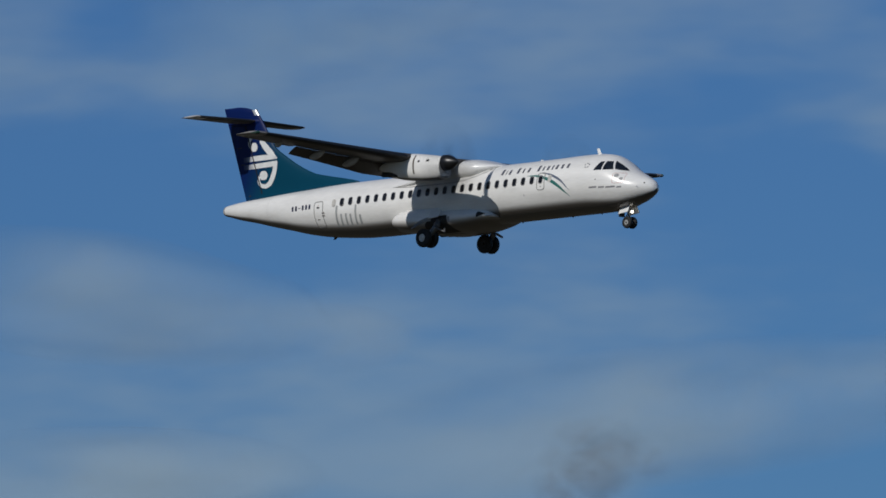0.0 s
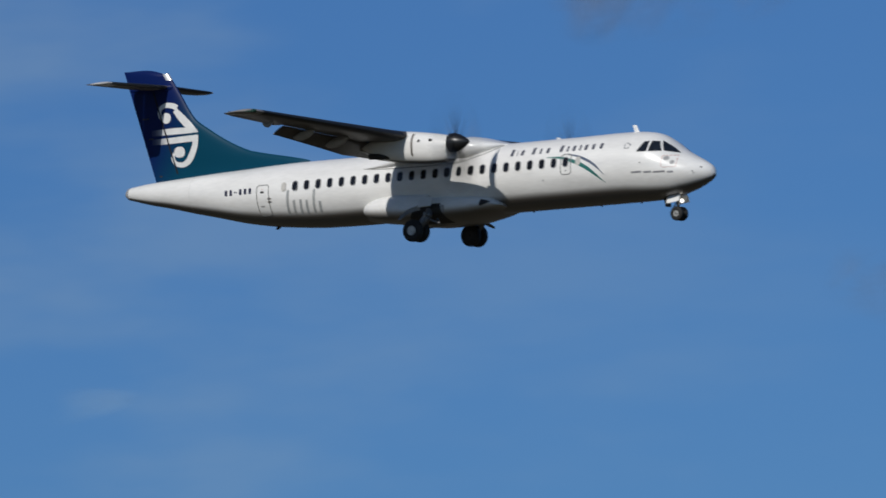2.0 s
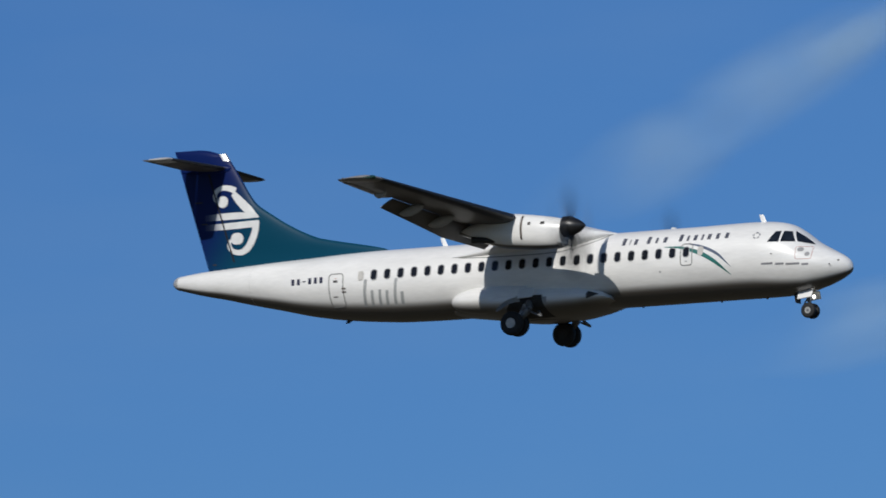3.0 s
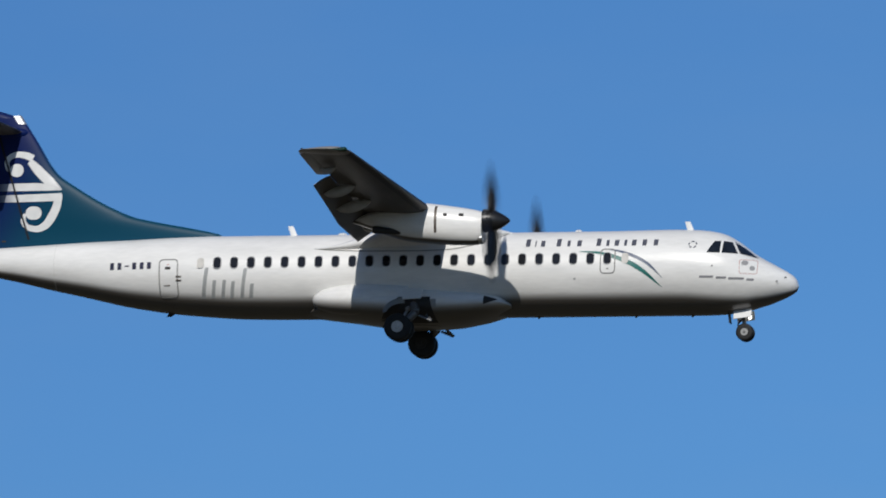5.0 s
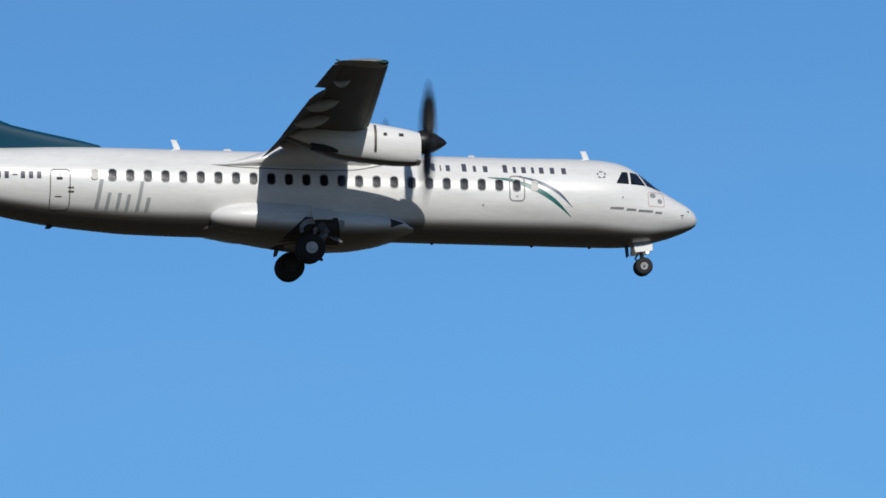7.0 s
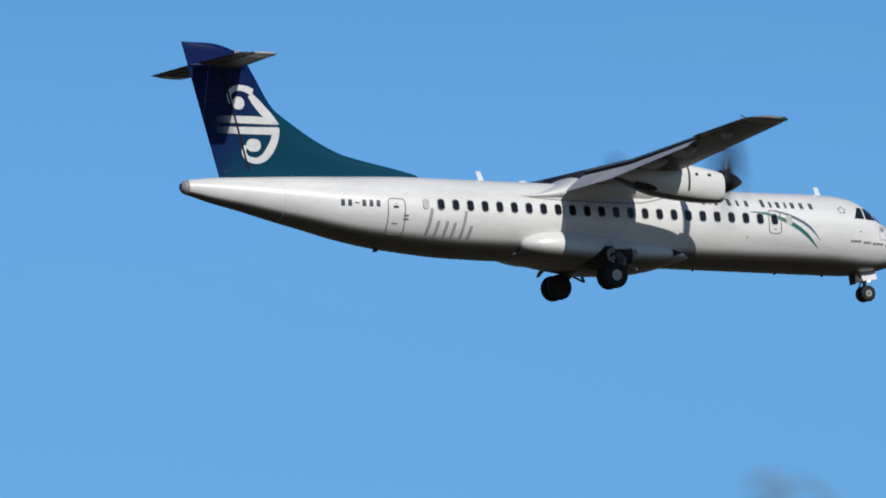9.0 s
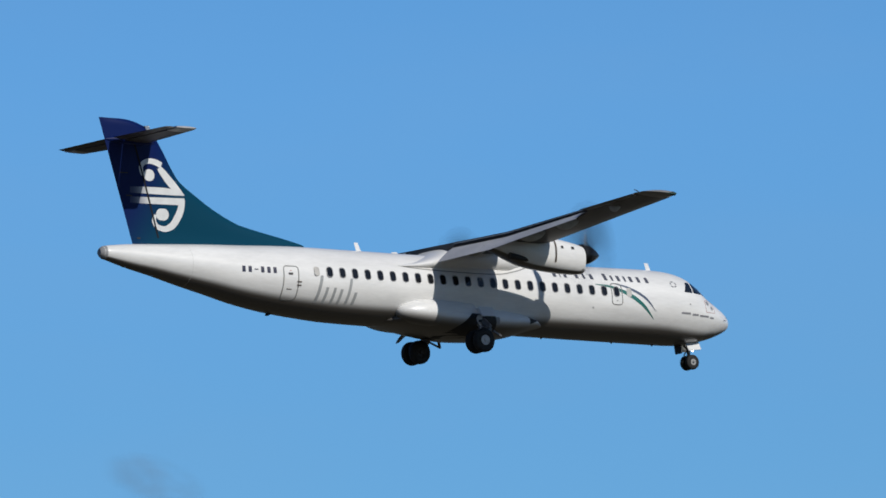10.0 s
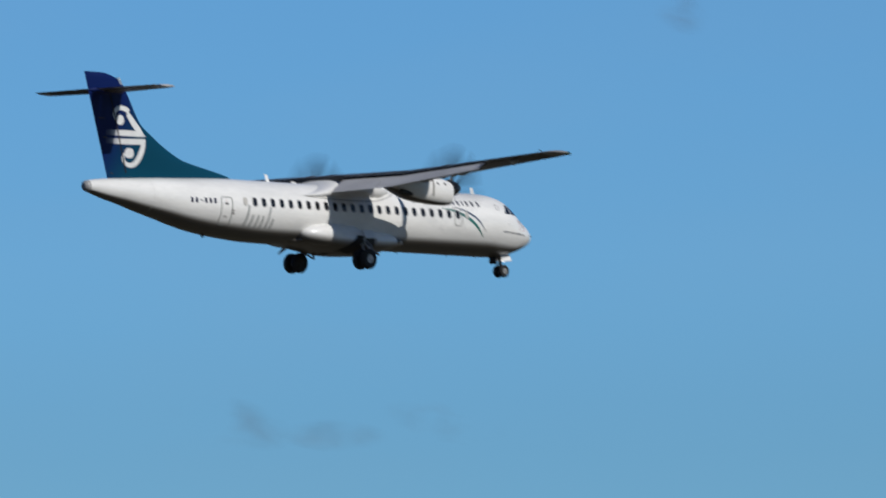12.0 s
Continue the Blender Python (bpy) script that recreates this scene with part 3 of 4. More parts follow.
(fair_top, fair_bot, fair_wid), _f = fairing()
belly_fairing = part("belly_fairing", mesh_from("belly_fairing", *_f, WHITE), airliner, "bulged belly fairing, white with shade coloured into its grey lower half, housing the main wheels")
# the fairing's lower half is coloured dark too, shade included, with a wide soft edge
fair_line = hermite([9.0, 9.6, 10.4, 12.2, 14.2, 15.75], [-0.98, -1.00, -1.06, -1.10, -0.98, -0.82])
shade_below(belly_fairing.data, lambda c: (c.z - fair_line(-c.x)) / 1.8)


def fair_skin(x, z, off=0.0, side=-1):
    t, b, w = fair_top(-x), fair_bot(-x), fair_wid(-x)
    c = min(max((z - (t + b) / 2) / ((t - b) / 2), -0.999), 0.999)
    k = abs(c) ** (1 / (0.93 if c > 0 else 0.97))
    return Vector((x, side * (w * math.sqrt(max(0, 1 - k * k)) ** (0.93 if c > 0 else 0.97) + off), z))


for side in (-1, 1):
    fs = lambda x, z, off=0.0, s=side: fair_skin(x, z, off, s)
    part("air_inlet", mesh_from("air_inlet", *patch(((-9.78, -1.05), (-9.36, -0.90), (-9.36, -0.88), (-9.78, -0.76)), fs, 0.012, 0.05), DARK), belly_fairing, "dark triangular air inlet")
    # flat dark sheet on the skin imitates the shade inside the well
    part("wheel_well", mesh_from("wheel_well", *patch(((-13.25, -1.60), (-11.30, -1.60), (-11.45, -0.82), (-12.45, -0.82)), fs, 0.012, 0.08), DARK), belly_fairing, "flat dark patch for the shaded wheel well")
    part("access_panel", mesh_from("access_panel", *patch(((-13.1, -0.63), (-12.75, -0.65), (-12.75, -0.58), (-13.1, -0.56)), fs, 0.008, 0.08), SEAL), belly_fairing)
    part("access_panel", mesh_from("access_panel", *patch(((-11.42, -1.15), (-11.25, -1.15), (-11.25, -0.9), (-11.42, -0.9)), fs, 0.008, 0.08), SEAL), belly_fairing)


# ---- fin ----
TAIL_LIFT = 0.07
FIN_LEAD = hermite([0.95, 1.42, 1.52, 1.62, 1.77, 1.98, 2.38, 2.83, 3.45, 4.48, 5.28, 5.5], [-18.0, -18.6, -19.1, -19.6, -20.4, -21.35, -22.25, -23.02, -23.88, -24.53, -25.05, -25.2])
fin_trail = lambda z: -25.80 - (z - 1.03) * 0.3035
fin_thick = lambda chord: min(0.10 * chord, 0.27)


def foil(u):
    return 5 * (0.2969 * math.sqrt(u) - 0.126 * u - 0.3516 * u**2 + 0.2843 * u**3 - 0.1036 * u**4)


def fin_skin(x, z, off=0.0):
    a, b = FIN_LEAD(z), fin_trail(z)
    u = min(max((a - x) / (a - b), 0.0), 1.0)
    return Vector((x, -(foil(u) * fin_thick(a - b) + off), z))


def fin_mesh():
    rings = []
    for z in list(np.linspace(0.95, 5.30, 40)) + [5.38, 5.44, 5.48]:
        a, b = FIN_LEAD(z), fin_trail(z)
        th = fin_thick(a - b) * (1 if z < 5.3 else max(0.08, 1 - ((z - 5.3) / 0.19) ** 2))
        top = lambda x: z - (0.0 if z < 5.3 else 0.20 * max(0.0, x + 26.3) ** 2)
        us = [(1 - math.cos(k)) / 2 for k in np.linspace(0, math.pi, 30)]
        ring = [Vector((a - (a - b) * u, foil(u) * th, top(a - (a - b) * u))) for u in us]
        ring += [Vector((a - (a - b) * u, -foil(u) * th, top(a - (a - b) * u))) for u in reversed(us[1:-1])]
        rings.append(ring)
    return loft(rings)


fin = part("fin", mesh_from("fin", *fin_mesh(), TAIL), airliner, "swept tail fin painted navy blending to teal", pose(0, 0, TAIL_LIFT))
# white tail mark drawn as plain curved strokes
for pts, ws, n, paint in (
        ([(-25.90, 2.96), (-25.3, 2.97), (-24.6, 2.97), (-24.1, 2.95), (-23.66, 2.88)], [0.22, 0.24, 0.25, 0.21, 0.03], 24, FADE),
        ([(-25.90, 2.61), (-25.3, 2.61), (-24.6, 2.62), (-23.66, 2.64)], [0.22, 0.23, 0.24, 0.25], 24, FADE),
        ([(-25.22, 3.42), (-25.42, 3.55), (-25.47, 3.76), (-25.36, 3.94), (-25.10, 4.02), (-24.84, 3.98), (-24.62, 3.88)], [0.06, 0.13, 0.16, 0.17, 0.19, 0.22, 0.24], 40, MARK),
        ([(-24.72, 3.80), (-24.46, 3.52), (-24.16, 3.22), (-23.72, 2.88)], [0.20, 0.30, 0.32, 0.10], 24, MARK),
        ([(-23.76, 2.72), (-23.82, 2.38), (-23.98, 2.02), (-24.20, 1.74), (-24.48, 1.63), (-24.78, 1.70), (-24.92, 1.92), (-24.86, 2.12)], [0.24, 0.27, 0.28, 0.25, 0.20, 0.18, 0.16, 0.10], 48, MARK)):
    part("tail_mark", mesh_from("tail_mark", *stroke(pts, ws, fin_skin, 0.005, n, 3), paint), fin, "white curved tail stroke")
for cx, cz, w in ((-25.14, 3.51, 0.44), (-24.58, 2.14, 0.52)):
    part("tail_mark", mesh_from("tail_mark", *plate(cx, cz, w, 0.42, 0.20, fin_skin, 0.007), MARK), fin, "white round tail dot")
# rudder hinge line and hinge brackets
part("hinge_line", mesh_from("hinge_line", *patch(((-25.77, 4.62), (-25.70, 4.62), (-24.70, 1.30), (-24.77, 1.30)), fin_skin, 0.009, 0.12), GAP), fin, "dark rudder hinge gap")
for z, w in ((3.55, 0.32), (2.75, 0.26), (1.25, 0.14)):
    a = fin_trail(z)
    part("hinge_bracket", mesh_from("hinge_bracket", *patch(((a + 0.25, z - 0.025), (a + 0.25 + w, z - 0.025), (a + 0.25 + w, z + 0.025), (a + 0.25, z + 0.025)), fin_skin, 0.010), DARK), fin)


def fin_cap():
    rings = []
    for z in np.linspace(5.00, 5.27, 6):
        a, b = FIN_LEAD(z), fin_trail(z)
        th = fin_thick(a - b) * 1.05
        us = np.linspace(0, 0.12, 8)
        rings.append([Vector((a + 0.006 - (a - b) * u, sgn * foil(u) * th, z)) for sgn, seq in ((1, us[::-1]), (-1, us[1:])) for u in seq])
    return loft(rings)


part("leading_edge_cap", mesh_from("leading_edge_cap", *fin_cap(), ALUMINIUM), fin, "bare metal cap on the leading edge")
part("tail_lamp", mesh_from("tail_lamp", *tube((-25.12, 0, 5.20), (-25.06, 0, 5.28), 0.05), ALUMINIUM), fin)


# ---- lifting surfaces ----
def section(le, chord, thick, u0=0.0, u1=1.0, camber=0.02, drop=0.0, n=16):
    """Ring of a wing section; le is its leading edge, u0 to u1 the share of the chord that is built, drop its nose-down turn."""
    us = [u0 + (u1 - u0) * (1 - math.cos(k)) / 2 for k in np.linspace(0, math.pi, n)]
    if u0 > 0 or u1 < 1:
        us = list(np.linspace(u0, u1, n))
    c, s = math.cos(radians(drop)), math.sin(radians(drop))

    def pt(u, sign):
        dx, dz = -chord * u, chord * thick * foil(u) * sign + chord * camber * 4 * u * (1 - u)
        return Vector((le[0] + dx * c, le[1], le[2] + dx * s + dz * c))
    return [pt(u, 1) for u in us] + [pt(u, -1) for u in reversed(us[1:] if u0 == 0 else us)][: (len(us) - 2 if u0 == 0 and u1 == 1 else len(us))]


def wing_at(y):
    """Leading edge x, chord, height and thickness share at a distance y from the centre line."""
    y = abs(y)
    f = max(0.0, (y - 4.9) / 8.6)
    return (-11.0 - 0.82 * f, 2.57 - 0.99 * f, 1.60 + 0.53 * f, 0.17 - 0.04 * f)


def build_wing(side):
    def ring(y, u1):
        x, c, z, t = wing_at(y)
        return section((x, side * y, z), c, t, 0.0, u1)
    inner = [ring(y, 0.80) for y in (0.0, 1.4, 3.0, 4.9, 6.5, 8.2, 9.95)]
    outer = [ring(y, 0.79) for y in (9.95, 11.0, 12.2, 13.15)]
    tip = [ring(y, 0.998) for y in (13.15, 13.3)]
    x, c, z, t = wing_at(13.3)
    for f, k in ((0.16, 0.95), (0.28, 0.8), (0.36, 0.5), (0.40, 0.2)):
        tip.append(section((x - 0.35 * f * f * c, side * (13.3 + f), z + 0.06 * f), c * (1 - f * f), t * k, 0.0, 0.998))
    wing = part("wing", mesh_from("wing", *join(loft(inner), loft(outer)), WING_SHADE), airliner, "high wing, its grey darkened for underside shade, with black de-icing boots")
    part("wingtip", mesh_from("wingtip", *loft(tip), TIP), wing, "mid-grey wingtip cap")
    # de-icing boots
    for a, b in ((1.5, 3.35), (4.75, 13.1)):
        rings = []
        for y in np.linspace(a, b, 12):
            x, c, z, t = wing_at(y)
            k = 1.03
            rings.append(section((x + 0.008, side * y, z), c, t * k, 0.0, 0.10))
        part("de_icing_boot", mesh_from("de_icing_boot", *loft(rings), BOOT), wing, "black rubber de-icing boot")
    # flaps lowered, aileron
    for a, b in ((1.55, 4.04), (4.06, 9.90)):
        rings = []
        for y in np.linspace(a, b, 8):
            x, c, z, t = wing_at(y)
            g = min(1.0, max(0.0, (y - 1.5) / 8.4))
            rings.append(section((x - c * 0.80, side * y, z - 0.085 + 0.025 * g), c * (0.36 - 0.06 * g), 0.14, camber=0.03, drop=37 - 9 * g))
        flap = part("flap", mesh_from("flap", *loft(rings), FLAP_SHADE), wing, "grey flap lowered for landing")
        # rings run along the upper face first: a pale sheet in lit colour lies 4 mm over it
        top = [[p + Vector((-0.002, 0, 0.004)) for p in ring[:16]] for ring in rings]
        part("flap_lit_face", mesh_from("flap_lit_face", *loft([r + [p - Vector((0, 0, 0.006)) for p in reversed(r)] for r in top]), FLAP_TOP), flap, "upper flap face coloured pale as sunlit")
        cove, lip = [], []
        for y in np.linspace(a, b, 8):
            x, c, z, t = wing_at(y)
            h = c * t * foil(0.8)
            zc = z + c * 0.02 * 4 * 0.16
            cove.append([Vector((x - c * 0.80 - dx, side * y, zc + dz)) for dx, dz in ((-0.01, -h), (0.015, -h), (0.015, h * 0.30), (-0.01, h * 0.30))])
            lip.append([Vector((x - c * 0.80 - dx, side * y, zc + dz)) for dx, dz in ((-0.01, h * 0.32), (0.02, h * 0.32), (0.02, h * 0.58), (-0.01, h * 0.58))])
        # black plate on the wing's cut face stands for the shadowed slot
        part("flap_cove", mesh_from("flap_cove", *loft(cove), GAP), wing, "black strip for the shadow between wing and flap")
        part("trailing_lip", mesh_from("trailing_lip", *loft(lip), FLAP_TOP), wing, "pale strip along the wing's rear edge")
    rings = []
    for y in np.linspace(10.0, 13.1, 8):
        x, c, z, t = wing_at(y)
        rings.append(section((x - c * 0.775, side * y, z + 0.01), c * 0.235, 0.14, camber=0.0, drop=3))
    part("aileron", mesh_from("aileron", *loft(rings), WING_SHADE), wing)
    # flap-track fairings: slender pods that split towards the trailing edge
    for y, w, ln in ((2.7, 0.13, 1.0), (6.4, 0.14, 1.1), (8.6, 0.13, 1.0), (11.3, 0.07, 0.5)):
        x, c, z, t = wing_at(y)
        rings = []
        for f in np.linspace(0, 1, 9):
            r = w * math.sqrt(max(0.0, 4 * f * (1 - f))) ** 1.1 + 0.01
            cx, cz = x - c * 0.55 - f * ln, z - t * c * 0.42 + 0.02 - 0.10 * math.sin(f * math.pi) - 0.22 * f**2 * (1 if y < 10 else 0.2)
            rings.append([Vector((cx, side * y + r * 0.8 * math.sin(k), cz + r * 1.25 * math.cos(k))) for k in np.linspace(0, 2 * math.pi, 14, endpoint=False)])
        part("flap_fairing", mesh_from("flap_fairing", *loft(rings), TRACK), wing, "pale grey flap-track fairing")
    x, c, z, t = wing_at(13.4)
    part("nav_light", mesh_from("nav_light", *loft([section((x - 0.02 - 0.02 * i, side * (13.58 + 0.04 * i), z + 0.01), 0.45, 0.34 - 0.07 * i) for i in range(4)]), NAV), wing, "dark green wingtip lens")
    part("static_wick", mesh_from("static_wick", *tube((x - c * 0.86, side * 13.2, z + 0.06), (x - c * 0.97, side * 13.2, z + 0.12), 0.018), DARK), wing)
    return wing


for side in (-1, 1):
    build_wing(side)


# wing-root fairing over the crown
def root_fairing():
    top = hermite([9.05, 9.8, 10.8, 12.6, 13.6, 13.9, 14.5, 15.3], [1.36, 1.55, 1.76, 1.72, 1.32, 1.21, 1.01, 0.84])
    wid = hermite([9.05, 9.6, 10.5, 13.6, 14.5, 15.3], [0.45, 0.95, 1.33, 1.36, 1.28, 1.20])
    low = hermite([9.05, 9.8, 10.6, 13.8, 14.8, 15.3], [1.30, 1.02, 0.74, 0.70, 0.71, 0.74])
    rings = []
    for d in np.linspace(9.05, 15.3, 44):
        t, w, b = top(d), wid(d), low(d)
        rings.append([Vector((-d, w * math.copysign(abs(math.sin(k)) ** 0.72, math.sin(k)),
                              (t + b) / 2 + (t - b) / 2 * math.copysign(abs(math.cos(k)) ** 0.78, math.cos(k)))) for k in np.linspace(0, 2 * math.pi, 48, endpoint=False)])
    return loft(rings)


root = part("wing_root_fairing", mesh_from("wing_root_fairing", *root_fairing(), WHITE), airliner, "white wing-root fairing over the cabin roof")
for side in (-1, 1):
    srf = lambda x, z, off=0.0, s=side: skin(x, z, off, s)
    part("fairing_seam", mesh_from("fairing_seam", *stroke([(-15.25, 0.80), (-14.6, 0.74), (-13.4, 0.70), (-12.0, 0.69), (-11.0, 0.72), (-10.3, 0.84), (-9.6, 1.05), (-9.15, 1.28)], [0.03] * 8, srf, 0.01, 50), SEAM), root)


# tailplane on top of the fin
def build_tailplane(side):
    def at(y):
        f = y / 3.66
        return -24.98 - 0.40 * f, 1.74 - 0.49 * f, 4.74
    rings = [section((at(y)[0], side * y, at(y)[2]), at(y)[1], 0.11, 0.0, 0.68, camber=0.0) for y in (0.0, 0.5, 1.5, 2.5, 3.0)]
    x, c, z = at(3.5)
    tip = [section((at(3.0)[0], side * 3.0, z), at(3.0)[1], 0.11, 0.0, 0.68, camber=0.0), section((x, side * 3.5, z), c, 0.11, 0.0, 0.68, camber=0.0), section((x - 0.02, side * 3.6, z), c * 0.99, 0.08, 0.0, 0.68, camber=0.0), section((x - 0.08, side * 3.66, z), c * 0.93, 0.03, 0.0, 0.68, camber=0.0)]
    tp = part("tailplane", mesh_from("tailplane", *loft(rings), WING_SHADE), airliner, "tailplane in grey darkened for shade, mounted high on the fin", pose(0, 0, TAIL_LIFT))
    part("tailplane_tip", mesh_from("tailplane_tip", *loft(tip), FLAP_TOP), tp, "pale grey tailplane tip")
    part("elevator", mesh_from("elevator", *loft([section((at(y)[0] - at(y)[1] * 0.695, side * y, at(y)[2]), at(y)[1] * 0.305, 0.16, camber=0.0, drop=-2) for y in (0.25, 1.5, 2.5, 3.47)]), WING_SHADE), tp)
    part("de_icing_boot", mesh_from("de_icing_boot", *loft([section((at(y)[0] + 0.006, side * y, at(y)[2]), at(y)[1], 0.115, 0.0, 0.10, camber=0.0) for y in np.linspace(0.3, 3.45, 6)]), BOOT), tp)
    return tp


for side in (-1, 1):
    build_tailplane(side)
_v, _f = turned([(-26.9, 0.02), (-26.6, 0.12), (-26.0, 0.19), (-25.2, 0.19), (-24.9, 0.14), (-24.75, 0.03)], "x", 24)
part("tail_bullet", mesh_from("tail_bullet", [p + Vector((0, 0, 4.72)) for p in _v], _f, TAIL), airliner, "", pose(0, 0, TAIL_LIFT))


# ---- engines ----
PROP = []


def build_engine(side):
    cy = side * 4.05
    top = hermite([9.33, 9.6, 10.0, 10.7, 11.3, 12.2, 13.0, 13.5], [1.50, 1.57, 1.64, 1.74, 1.80, 1.68, 1.50, 1.30])
    bot = hermite([9.33, 9.6, 10.0, 11.0, 11.8, 12.8, 13.2, 13.5], [0.52, 0.47, 0.47, 0.53, 0.63, 0.95, 1.10, 1.22])
    wid = hermite([9.33, 9.6, 10.2, 11.2, 12.2, 13.0, 13.5], [0.40, 0.46, 0.55, 0.60, 0.52, 0.30, 0.03])
    rings = []
    for d in np.linspace(9.33, 13.5, 44):
        t, b, w = top(d), bot(d), wid(d)
        rings.append([Vector((-d, cy + w * math.copysign(abs(math.sin(k)) ** 0.85, math.sin(k)), (t + b) / 2 + (t - b) / 2 * math.copysign(abs(math.cos(k)) ** 0.85, math.cos(k)))) for k in np.linspace(0, 2 * math.pi, 44, endpoint=False)])
    nac = part("engine_nacelle", mesh_from("engine_nacelle", *loft(rings), NACELLE), airliner, "white engine nacelle under the wing")

    def nac_skin(x, z, off=0.0, s=side):
        t, b, w = top(-x), bot(-x), wid(-x)
        c = min(max((z - (t + b) / 2) / ((t - b) / 2), -0.999), 0.999)
        k = abs(c) ** (1 / 0.85)
        return Vector((x, cy + s * (w * math.sqrt(max(0, 1 - k * k)) ** 0.85 + off), z))

    def hoop(x0, x1, off):
        out = []
        for x in (x0, x1):
            t, b, w = top(-x) + off, bot(-x) - off, wid(-x) + off
            out.append([Vector((x, cy + w * math.copysign(abs(math.sin(k)) ** 0.85, math.sin(k)), (t + b) / 2 + (t - b) / 2 * math.copysign(abs(math.cos(k)) ** 0.85, math.cos(k)))) for k in np.linspace(0, 2 * math.pi, 44, endpoint=False)])
        return loft(out, caps=(False, False))
    # lower cowl takes the darkened grey, its shade put into the colour
    shade_below(nac.data, lambda c: (c.z - bot(-c.x)) * 4 - 0.42)
    part("cowl_band", mesh_from("cowl_band", *patch(((-10.80, 0.80), (-10.72, 0.80), (-10.72, 1.66), (-10.80, 1.66)), nac_skin, 0.008), BROWN), nac, "heat-browned vertical cowl band")
    for x, w in ((-10.46, 0.11), (-9.96, 0.15)):
        part("vent", mesh_from("vent", *patch(((x - w / 2, 1.31), (x + w / 2, 1.31), (x + w / 2, 1.41), (x - w / 2, 1.41)), nac_skin, 0.008), DARK), nac, "small dark cooling vent")
    # intake lip and its dark mouth under the spinner
    part("intake_lip", mesh_from("intake_lip", *loft([[Vector((x, cy + w * math.sin(k), zc + h * math.cos(k))) for k in np.linspace(0, 2 * math.pi, 28, endpoint=False)]
                                                     for x, w, h, zc in ((-9.45, 0.34, 0.17, 0.66), (-9.33, 0.33, 0.15, 0.65), (-9.31, 0.30, 0.12, 0.65), (-9.40, 0.27, 0.09, 0.65))], caps=(False, True)), ALUMINIUM), nac)
    part("intake_mouth", mesh_from("intake_mouth", *loft([[Vector((x, cy + 0.26 * math.sin(k), 0.65 + 0.085 * math.cos(k))) for k in np.linspace(0, 2 * math.pi, 24, endpoint=False)] for x in (-9.40, -9.385)]), DARK), nac)
    # exhaust
    a, b = nac_skin(-11.85, 0.86), Vector((-12.75, cy + side * 0.52, 0.92))
    part("exhaust_pipe", mesh_from("exhaust_pipe", *tube(a + Vector((0, -side * 0.12, 0)), b, 0.09, 0.12, 18), DARK), nac, "sooty exhaust pipe")
    # propeller: hub at its own origin, turning about the flight axis
    prop = part("propeller", mesh_from("propeller", *turned([(-0.28, 0.33), (-0.25, 0.37), (-0.05, 0.365), (0.12, 0.32), (0.28, 0.245), (0.42, 0.16), (0.53, 0.08), (0.59, 0.01)], "x", 36), BLADE), airliner,
                "black six-bladed propeller, spinning", pose(-9.07, cy, 1.22))
    rings = []
    for f in np.linspace(0, 1, 14):
        r = 0.25 + 1.715 * f
        c = 0.17 + 0.19 * math.sin(min(1, f * 1.35) * math.pi / 2) - 0.30 * max(0, f - 0.62) / 0.38
        sweep = 0.10 * max(0, f - 0.35) ** 1.6
        tw = radians(64 - 38 * f)
        th = 0.5 * max(0.02, 0.10 - 0.09 * f)
        ring = []
        for k in np.linspace(0, 2 * math.pi, 12, endpoint=False):
            u, v = c / 2 * math.cos(k) - sweep, th * math.sin(k) * 0.6
            ring.append(Vector((u * math.sin(tw) + v * math.cos(tw), u * math.cos(tw) * -1 + v * math.sin(tw), r)))
        rings.append(ring)
    blade_me = mesh_from("blade", *loft(rings), BLADE)
    blades = [part("blade", blade_me, prop, "", Matrix.Rotation(radians(60 * i), 4, "X")) for i in range(6)]
    PROP.append((prop, blades, cy))


for side in (-1, 1):
    build_engine(side)


# ---- landing gear ----
def wheel(cx, cy, cz, r, w, parent, out, metal=HUB):
    t = turned([(-w * 0.2, r * 0.40), (-w * 0.48, r * 0.43), (-w / 2, r * 0.50), (-w / 2, r * 0.80), (-w * 0.42, r * 0.92), (-w * 0.25, r * 0.99), (0, r), (w * 0.25, r * 0.99), (w * 0.42, r * 0.92), (w / 2, r * 0.80), (w / 2, r * 0.50), (w * 0.48, r * 0.43), (w * 0.2, r * 0.40)], "y", 36)
    tyre = part("tyre", mesh_from("tyre", *t, TYRE), parent, "", pose(cx, cy, cz))
    h = turned([(-w * 0.58, r * 0.07), (-w * 0.56, r * 0.13), (-w * 0.46, r * 0.16), (-w * 0.44, r * 0.27), (-w * 0.50, r * 0.36), (-w * 0.48, r * 0.42), (w * 0.48, r * 0.42), (w * 0.50, r * 0.36), (w * 0.44, r * 0.27), (w * 0.46, r * 0.16), (w * 0.56, r * 0.13), (w * 0.58, r * 0.07)], "y", 28)
    # inboard hubs: dark colour in place of the shade they stand in
    part("hub", mesh_from("hub", *h, metal if out else DARK), parent, "pale metal wheel hub" if out else "wheel hub coloured dark for its shade", pose(cx, cy, cz))


